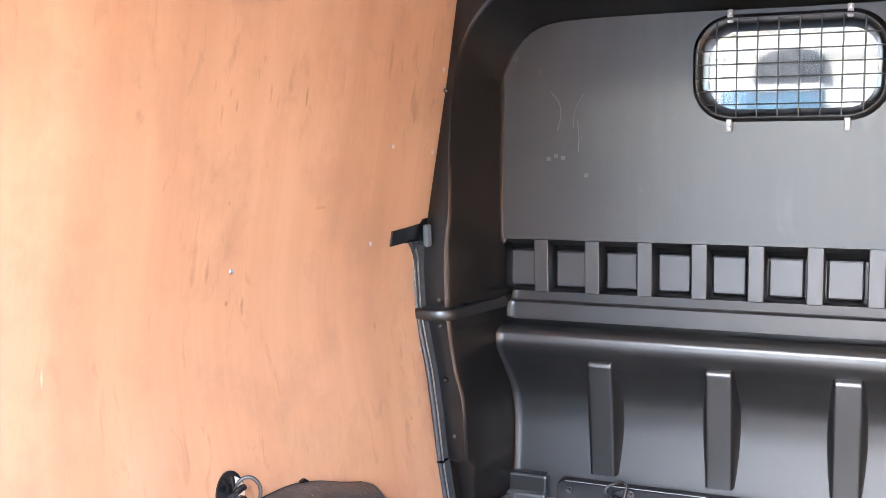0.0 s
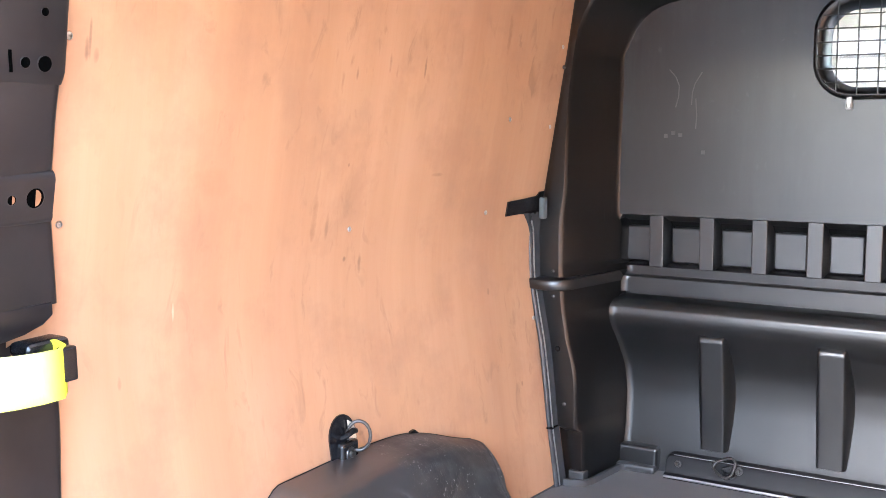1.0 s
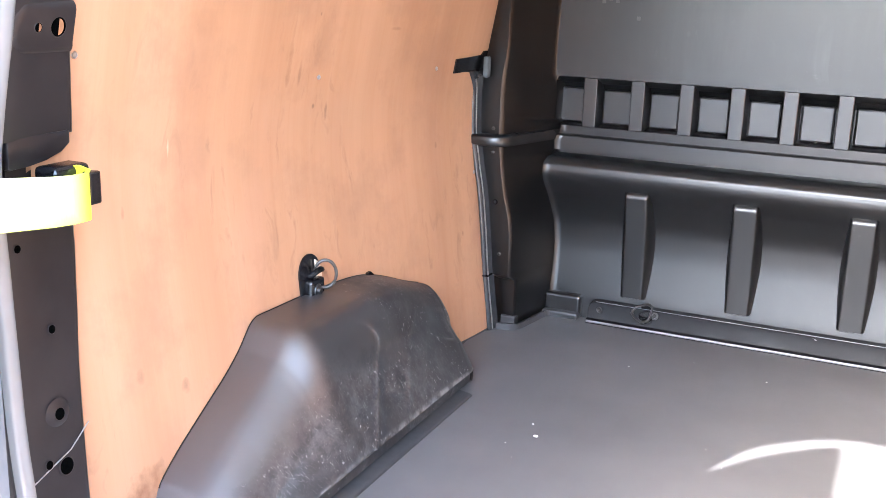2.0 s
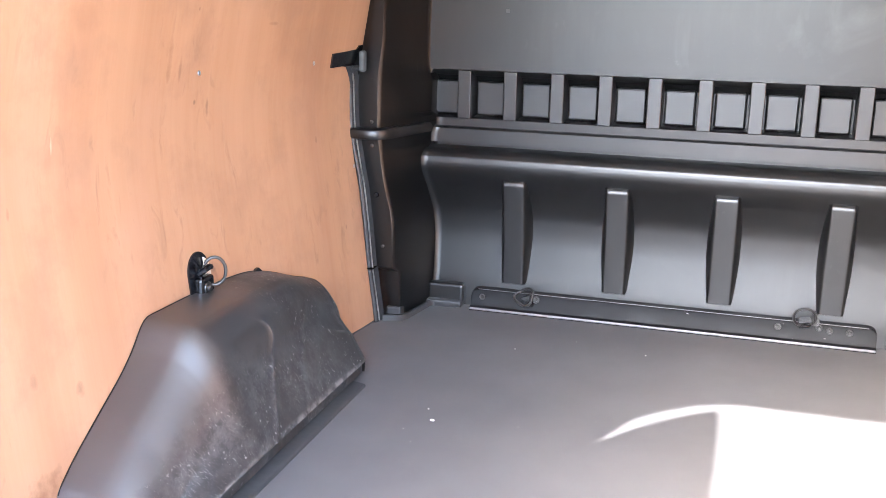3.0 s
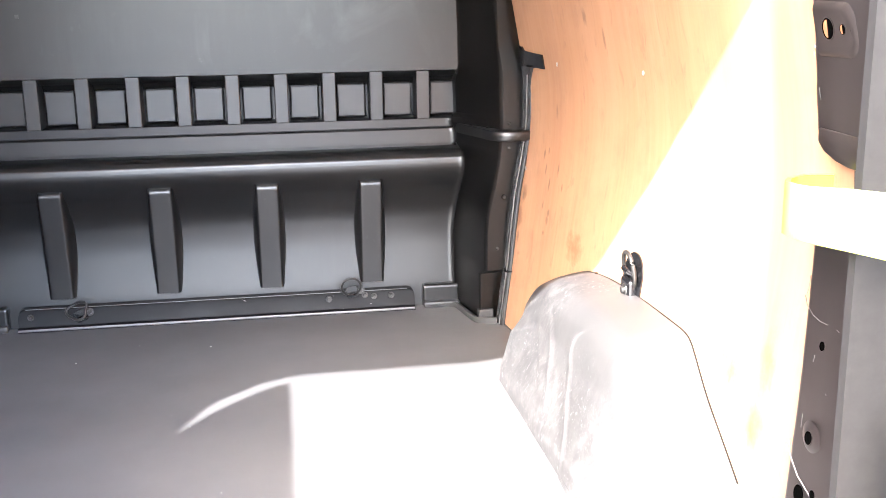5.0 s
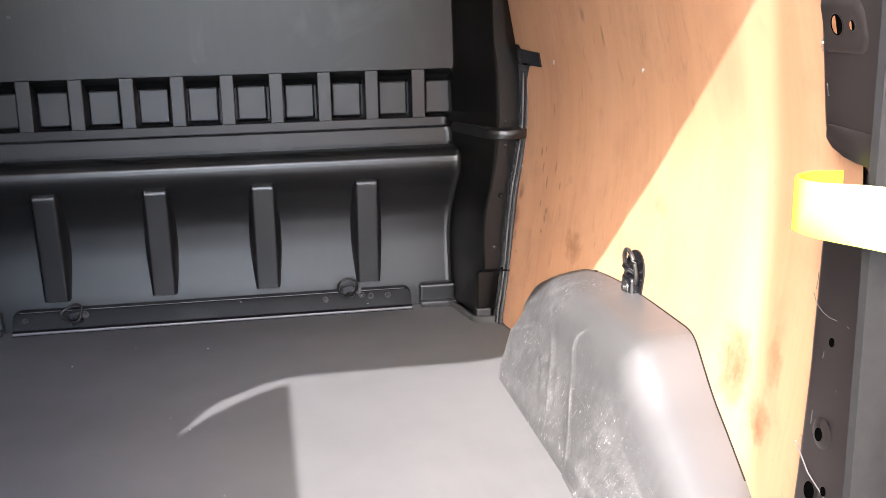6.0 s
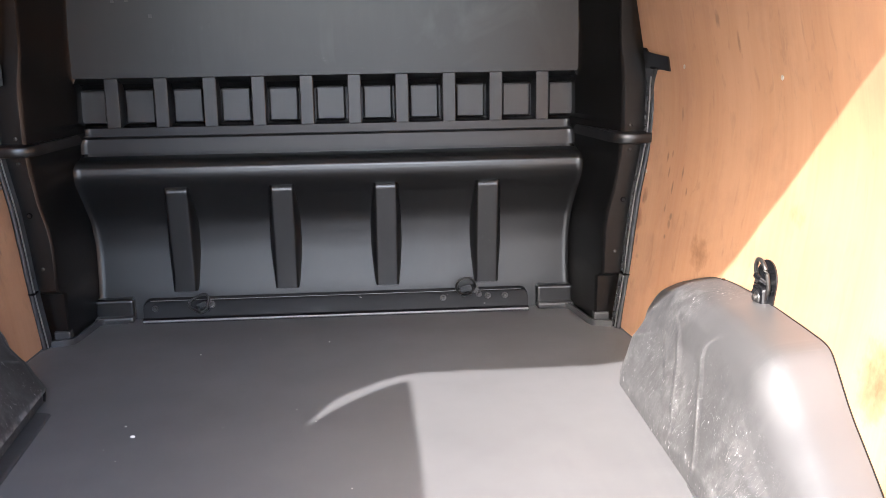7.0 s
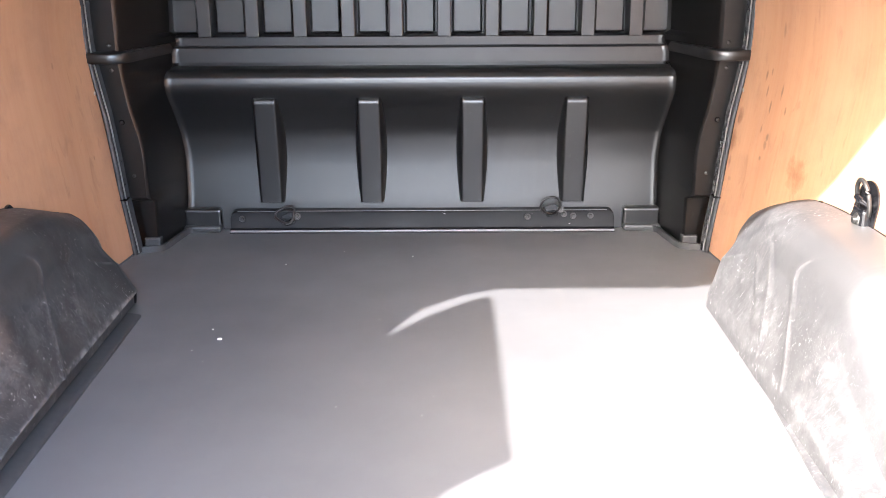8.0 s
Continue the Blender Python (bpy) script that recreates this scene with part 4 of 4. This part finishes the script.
# flat black discs on the face paint the dark insides of the holes
disc = finish("hole", lathe([(0.0, 0.0004), (1.0, 0.0006)], 18), HOLE)
rim = finish("hole_rim", lathe([(1.0, 0.0002), (1.05, 0.0007), (1.14, 0.0)], 18), BODY, True)
for side, name in ((-1, "pillar_left"), (1, "pillar_right")):
    pil = empty(name, "dark painted steel rear door pillar with punched holes and scratches", "pillar", kind="structure")
    pad_z = 0.808 if side < 0 else 0.791
    part("upper_face", pillar(side, 0.665, 1.25), BODY, pil, smooth=True)
    part("lower_face", pillar(side, -0.02, 0.548), BODY, pil, smooth=True)
    part("pocket_face", pillar(side, 0.545, 0.667, 0.04), BODY, pil, "recessed dark pocket", True)
    part("pocket_back", box(*((0.862, 0.40, 0.54, 0.88, 0.53, 0.68) if side > 0 else (-0.88, 0.40, 0.54, -0.862, 0.53, 0.68))), BODY, pil)
    # slanting lip over the pocket
    x = pillar_x(0.4, 0.66)
    part("pocket_lip", prism([(0.484, 0.669), (0.484, 0.652), (0.468, 0.641), (0.44, 0.634), (0.41, 0.630), (0.376, 0.628), (0.376, 0.669)], side * (x - 0.0045), side * (x + 0.006), "x", 0.002, 2), BODY, pil, "", True)
    rows = []
    tip = 0.474 if side < 0 else 0.462
    pad_x, pad_slope = pillar_x(0.4, pad_z), (pillar_x(0.4, pad_z + 0.02) - pillar_x(0.4, pad_z - 0.02)) / 0.04
    pad_shape = [(tip, pad_z + 0.025)] + [(p, q) for p, q in rounded(0.380, pad_z - 0.025, 0.56, pad_z + 0.025, 0.02, 6) if p < 0.45] + [(tip, pad_z - 0.025)]
    for grow, lift in ((0.0075, 0.001), (0.0055, 0.0030), (0.003, 0.0046), (0.0, 0.0054), (-0.004, 0.0056)):
        rows.append([(side * (pad_x + pad_slope * (q - pad_z) - lift), p - grow * (tip - p > 0.001), q + (grow if q > pad_z else -grow)) for p, q in pad_shape])
    pad_skin = grid(rows)
    pad_skin.verts.ensure_lookup_table()
    pad_skin.faces.new(pad_skin.verts[-len(pad_shape):])
    part("embossed_pad", pad_skin, BODY, pil, "", True, angle=60)
    rows = []
    for z in (0.946, 0.950, 0.956, 0.962, 1.0, 1.08, 1.16, 1.24):
        d = 0.006 * min(1.0, (z - 0.946) / 0.014)
        xx = pillar_x(0.4, z)
        rows.append([(side * (xx + 0.004 - d), 0.482, z), (side * (xx - 0.0005 - d), 0.474, z), (side * (xx - 0.002 - d), 0.40, z), (side * (xx - 0.004 - d), 0.372, z)])
    part('upper_band', grid(rows), BODY, pil, smooth=True)
    for y, z, r in ((0.445 if side < 0 else 0.431, pad_z, 0.0125), (0.412 if side < 0 else 0.399, pad_z, 0.006), (0.445, 0.970, 0.0095), (0.418, 0.971, 0.0065), (0.442, 1.03, 0.005), (0.383, 0.524, 0.0055), (0.420, 0.405, 0.006), (0.408, 0.289, 0.0085), (0.406, 0.214, 0.012), (0.377, 0.227, 0.006)):
        lift = 0.0106 if z > 0.95 else 0.0062 if z == pad_z else 0.0062 if z < 0.27 or z > 0.3 else 0.0072
        way = (-side, 0, (pillar_x(y, z + 0.01) - pillar_x(y, z - 0.01)) / 0.02)
        q = facing((side * (pillar_x(y, z) - lift), y, z), way) @ Matrix.Diagonal((r, r, 1, 1))
        shared("hole", disc, pil, q)
        shared("hole_rim", rim, pil, q)
        if z == pad_z:
            part("lining_glimpse", prism([(r * 0.68 * math.cos(a), r * 0.85 * math.sin(a)) for a in np.linspace(-1.5, 1.5, 9)], 0.0, 0.0006, "z"), BROWN, pil, "plywood edge behind the hole", m=facing((side * (pillar_x(y, z) - lift - 0.0006), y, z), way) @ pose(0, 0, 0, 0, 0, 0 if side < 0 else 180))
    part("slit", box(-0.0022, -0.013, 0.0, 0.0022, 0.013, 0.0008), HOLE, pil, "narrow punched slit", m=facing((side * (pillar_x(0.4, 0.97) - 0.0106), 0.398, 0.972), (-side, 0, 0)))
    part("embossed_ring", lathe([(0.010, 0.0035), (0.014, 0.003), (0.022, 0.0)], 20), BODY, pil, "", True, facing((side * (pillar_x(0.4, 0.29) - 0.0035), 0.408, 0.289), (-side, 0, 0)))
    part("weld_line", tube([(side * (pillar_x(0.4, 0.25) - 0.003), 0.460, 0.258), (side * (pillar_x(0.4, 0.23) - 0.004), 0.42, 0.232), (side * (pillar_x(0.4, 0.22) - 0.005), 0.35, 0.210)], 0.0010, 6), BAREWELD, pil, "thin bare weld seam", True)
    if side > 0:
        for pts in (((0.484, 0.452), (0.474, 0.441), (0.458, 0.434), (0.440, 0.431), (0.422, 0.432)), ((0.480, 0.480), (0.479, 0.464), (0.480, 0.456)), ((0.400, 0.432), (0.394, 0.431)), ((0.436, 0.388), (0.436, 0.379)), ((0.396, 0.352), (0.394, 0.350)), ((0.474, 0.765), (0.472, 0.758)), ((0.470, 0.72), (0.469, 0.705)), ((0.452, 0.270), (0.449, 0.262)), ((0.436, 0.31), (0.434, 0.292))):
            part("paint_scratch", tube([(pillar_x(y, z) - 0.0042, y, z) for y, z in pts], 0.0005, 5), SCRATCH, pil, "pale scratch in the dark paint")
    # flange greyed to stand in for sky reflection, and two ridges of door seal
    rows = []
    for z in np.linspace(-0.04, 1.2, 26):
        x, e = pillar_x(0.4, z), soft(z, PILLAR_BACK[side], 0.03)
        rows.append([(side * (x - 0.003), e, z), (side * (x - 0.0055), e - 0.002, z), (side * (x - 0.0070), e - 0.008, z), (side * (x - 0.0065), e - 0.017, z), (side * (x - 0.002), e - 0.023, z), (side * (x + 0.02), e - 0.028, z)])
    part("flange", grid(rows), FLANGE_SHEEN, pil, "rounded flange, painted paler for its sky reflection", True)
    for back, r in ((0.040, 0.010), (0.064, 0.012)):
        part("door_seal", tube([(side * (pillar_x(0.4, z) + 0.002), soft(z, PILLAR_BACK[side], 0.03) - back, z) for z in np.linspace(-0.04, 1.16, 22)], r, 10), SEAL, pil, "grey rubber door seal", True)
    part("outer_skin", box(*((0.862, 0.24, -0.2, 0.94, 0.345, 1.30) if side > 0 else (-0.94, 0.24, -0.2, -0.862, 0.345, 1.30))), BODY, pil)


def header():
    """The frame over the door opening, with its rounded corners."""
    half, top, r = 0.790, 1.172, 0.115
    arc = [(half - r + r * math.cos(radians(a)), top - r + r * math.sin(radians(a))) for a in np.linspace(0, 90, 14)]
    # bow shaped only to place its cast shadow on the right-hand wall; unseen
    bow = [(x, soft(x, [(-0.27, top), (-0.23, 1.196), (-0.16, 1.234), (-0.08, 1.250), (0.03, 1.248), (0.10, 1.254), (0.18, 1.277), (0.26, 1.290), (0.33, 1.288), (0.41, 1.261), (0.47, 1.231), (0.52, 1.208), (0.60, 1.18), (0.66, top)], 0.025)) for x in np.linspace(0.64, -0.28, 33)]
    full = [(0.812, -0.2), (0.812, 0.55), (half, 0.80)] + arc + bow + [(-x, z) for x, z in reversed(arc)] + [(-half, 0.80), (-0.812, 0.55), (-0.812, -0.2)]
    bm = bmesh.new()
    for y0, y1 in ((0.25, 0.31),):
        a = [bm.verts.new((x, y0, z)) for x, z in full]
        b = [bm.verts.new((x, y1, z)) for x, z in full]
        top0 = [bm.verts.new((math.copysign(max(abs(x), 0.93), x) if z < 1.0 else x * 1.18, y0, z if z < 1.0 else 1.30)) for x, z in full]
        top1 = [bm.verts.new((math.copysign(max(abs(x), 0.93), x) if z < 1.0 else x * 1.18, y1, z if z < 1.0 else 1.30)) for x, z in full]
        for k in range(len(full) - 1):
            bm.faces.new((a[k], a[k + 1], b[k + 1], b[k]))
            bm.faces.new((a[k], a[k + 1], top0[k + 1], top0[k]))
            bm.faces.new((b[k], b[k + 1], top1[k + 1], top1[k]))
    return bm


thing("door_header", header(), GLOSSY, "dark painted steel frame over the rear door opening", "door frame", kind="structure", smooth=True)


def check_strap(side):
    """A bright strap that leaves the pillar pocket and folds back along the opened door."""
    base = empty("door_strap", "bright yellow webbing door check strap with a black end clip", "door strap", "door check straps", at=(side * 0.805, 0.43 - 0.022 * (side > 0), 0.60))
    pts = [(0.012, 0.012), (-0.020, 0.020), (-0.040, 0.016), (-0.052, 0.002), (-0.057, -0.03), (-0.064, -0.07), (-0.073, -0.12), (-0.080, -0.18), (-0.084, -0.25), (-0.080, -0.33), (-0.06, -0.42)]
    drop = -0.018 if side > 0 else -0.009
    zs = [drop + h for h in (0.008, 0.008, 0.006, 0.004, 0.006, 0.011, 0.019, 0.028, 0.037, 0.044, 0.050)]
    part("webbing", tube([(side * a, b, c) for (a, b), c in zip(pts, zs)], 0, flat=(0.062, 0.006, (0, 0, 1))), YELLOW, base, "yellow webbing", True)
    # rod added to tint the lower edge, where the strap is less overexposed
    part("edge_tint", tube([(side * a, b, c - 0.030) for (a, b), c in zip(pts, zs)], 0.0024, 6), EDGE_YELLOW, base, "yellow-green rod added along the less lit lower edge", True)
    part("end_clip", box(*((-0.036, 0.004, -0.030) if side > 0 else (0.040, 0.004, -0.018)), *((-0.016, 0.024, 0.006) if side > 0 else (0.054, 0.026, 0.026)), 0.003, 2), BLACK, base, "black plastic clip", True)
    if side < 0:
        part("hinge_block", box(-0.02, -0.02, 0.02 + drop, 0.02, 0.045, 0.040 + drop, 0.008, 3), BLACK, base, "", True)
    return base


check_strap(-1)
check_strap(1)

# the rear doors, swung open at the sides; the left one shades the threshold
def rear_door(side):
    door = empty("rear_door", "dark painted van rear door swung wide open", "door", "rear doors", at=(side * 0.80, 0.246, 0.0))
    edge = ((0.04, -0.25), (0.045, 0.4), (0.044, 0.80), (0.043, 0.90), (0.043, 1.0), (0.052, 1.05), (0.066, 1.09), (0.094, 1.132))
    in_ = -side if side < 0 else 0.3
    # right door, out of view, raised to keep more sky off the left wall
    if side > 0:
        edge = edge[:-1] + ((0.094, 1.26),)
    part("door_skin", thick(grid([[(x * in_, y, z) for y in (0.0, -0.36, -0.72)] for x, z in edge]), 0.03), GLOSSY, door)
    # strip added at the hinge to cut off sun leaking through the gap
    cover = [(-0.06, -0.22), (0.052 * in_, -0.22), (0.052 * in_, 0.80), (0.047 * in_, 0.87), (0.036 * in_, 0.925), (0.012 * in_, 1.0), (-0.012, 1.08), (-0.06, 1.12)]
    part("gap_stop", prism(cover, -0.012, 0.0015, "y"), SEAL, door, "unseen strip added to shape the light at the hinge gap")
    # no lining is known here; panel added to bounce light onto the floor
    xs = (0.046, 0.060) if side < 0 else (-0.035, -0.021)
    part("bounce_panel", box(xs[0], -0.66, -0.18, xs[1], -0.06, 0.42, 0.004, 2), PLY_LEFT, door, "plywood panel added to bounce light into the hold", True)


rear_door(-1)
rear_door(1)


# unseen post, added behind and to the left to shade the right-hand wall's edge
post = empty("shade_post", "unseen grey post added in the yard to shade the right wall", "post", at=(-0.72, -1.97, -0.56))
part("shaft", prism(rounded(-0.15, -0.15, 0.15, 0.15, 0.02, 4), 0.0, 5.6, "z"), PALE, post)
part("foot_plate", box(-0.22, -0.22, 0.0, 0.22, 0.22, 0.03, 0.005, 1), PALE, post)


# ---- crumbs on the floor ----
rng = random.Random(9)
bm = bmesh.new()
for x, y, r in [(-0.395, 1.245, 0.0045), (-0.42, 1.30, 0.002), (-0.02, 1.78, 0.002), (-0.33, 1.72, 0.002)] + [(rng.uniform(-0.5, 0.1), rng.uniform(0.9, 1.9), rng.uniform(0.0007, 0.0013)) for _ in range(9)]:
    bmesh.ops.create_icosphere(bm, subdivisions=1, radius=r, matrix=Matrix.Translation((x, y, r * 0.5)) @ Matrix.Diagonal((1.3, 0.8, 0.6, 1)))
thing("crumbs", bm, CRUMB, "pale crumbs and grit scattered on the rubber floor", "grit", kind="stuff")


# ---- cab and yard in front, seen through the bulkhead window ----
cab = empty("cab", "dark van cab shell with a wide windscreen", "cab", kind="structure")
part("cab_roof", box(-0.86, 2.2, 1.262, 0.86, 3.2, 1.29), PALE, cab)
part("dashboard", box(-0.80, 3.05, 0.35, 0.80, 3.60, 0.74, 0.04, 3), PLASTIC, cab, "black plastic dashboard", True)
part("cab_floor", box(-0.86, 2.2, -0.1, 0.86, 3.9, -0.05), BODY, cab)
screen = part("windscreen", thick(grid([[(-0.82, 3.75, 0.70), (0.82, 3.75, 0.70)], [(-0.70, 3.20, 1.27), (0.70, 3.20, 1.27)]]), 0.004), DIMMED, cab, "windscreen darkened to hold down the bright yard")
screen.visible_shadow = False
part("headrest", box(-0.5, 2.30, 0.66, -0.24, 2.42, 0.86, 0.04, 3), PLASTIC, cab, "dark cloth headrest", True)

GROUND = -0.56
# unseen wall added so the plastic reflects something dark behind the van
thing("reflection_wall", box(-14, -9.3, GROUND, 14, -9.0, 1.9, 0.02, 1), REFLECTION_WALL, "unseen plain dark wall added behind the van to darken reflections", "wall", kind="structure")
bm = bmesh.new()
bmesh.ops.create_grid(bm, x_segments=2, y_segments=2, size=900)
bmesh.ops.translate(bm, verts=bm.verts, vec=(0, 0, GROUND))
thing("ground", bm, ASPHALT, "pale worn concrete yard around the parked van", "ground", kind="structure")
yard = empty("building", "cream rendered building across the yard", "building", kind="structure")
part("wall", box(-16, 34, GROUND, 16, 35, 6.0), WALLPAINT, yard)
part("band", box(-16, 33.9, 2.3, 16, 33.995, 2.7), PALE, yard)


def parked_car(at, paint, label):
    car = empty("parked_car", label, "car", "parked cars", at=at)
    side = [(-2.0, 0.25), (-2.1, 0.65), (-1.9, 0.85), (-1.0, 0.95), (1.2, 0.98), (2.05, 0.9), (2.1, 0.3)]
    part("body", prism(side, -0.85, 0.85, "y", 0.06, 3), paint, car, smooth=True)
    roof = [(-1.05, 0.95), (-0.45, 1.42), (-0.1, 1.48), (0.9, 1.46), (1.25, 1.36), (1.6, 0.97)]
    part("cabin", prism(roof, -0.72, 0.72, "y", 0.08, 3), DARKGLASS, car, "dark glazed cabin", True)
    for x in (-1.3, 1.3):
        for y in (-0.82, 0.72):
            w = part("wheel", lathe([(0.0, 0.0), (0.30, 0.0), (0.32, 0.03), (0.32, 0.15), (0.29, 0.18), (0.0, 0.18)], 18), SEAL, car, "", True, facing((x, y - 0.05, 0.32), (0, 1, 0)))
    return car


parked_car((-4.4, 26.0, GROUND), WHITE, "white hatchback parked beside the building")
van = empty("parked_van", "pale blue van with a dark windscreen parked across the yard", "van", at=(-0.95, 14.0, 0.0))
part("body", box(-0.86, 0.0, GROUND + 0.3, 0.44, 4.0, 1.08, 0.05, 3), BLUEPAINT, van, smooth=True)
part("bonnet", box(-0.50, -0.06, 1.06, 0.46, 0.6, 1.16, 0.03, 3), WHITE, van, "white bonnet edge", True)
part("windscreen", prism([(-0.46, 1.14), (-0.42, 1.44), (-0.26, 1.57), (0.02, 1.62), (0.34, 1.58), (0.43, 1.14)], 0.05, 3.6, "y", 0.03, 2), DARKGLASS, van, "dark windscreen", True)
part("panel", box(0.48, -0.05, GROUND + 0.3, 1.0, 0.3, 1.11, 0.02, 2), WHITE, van, "white side panel", True)
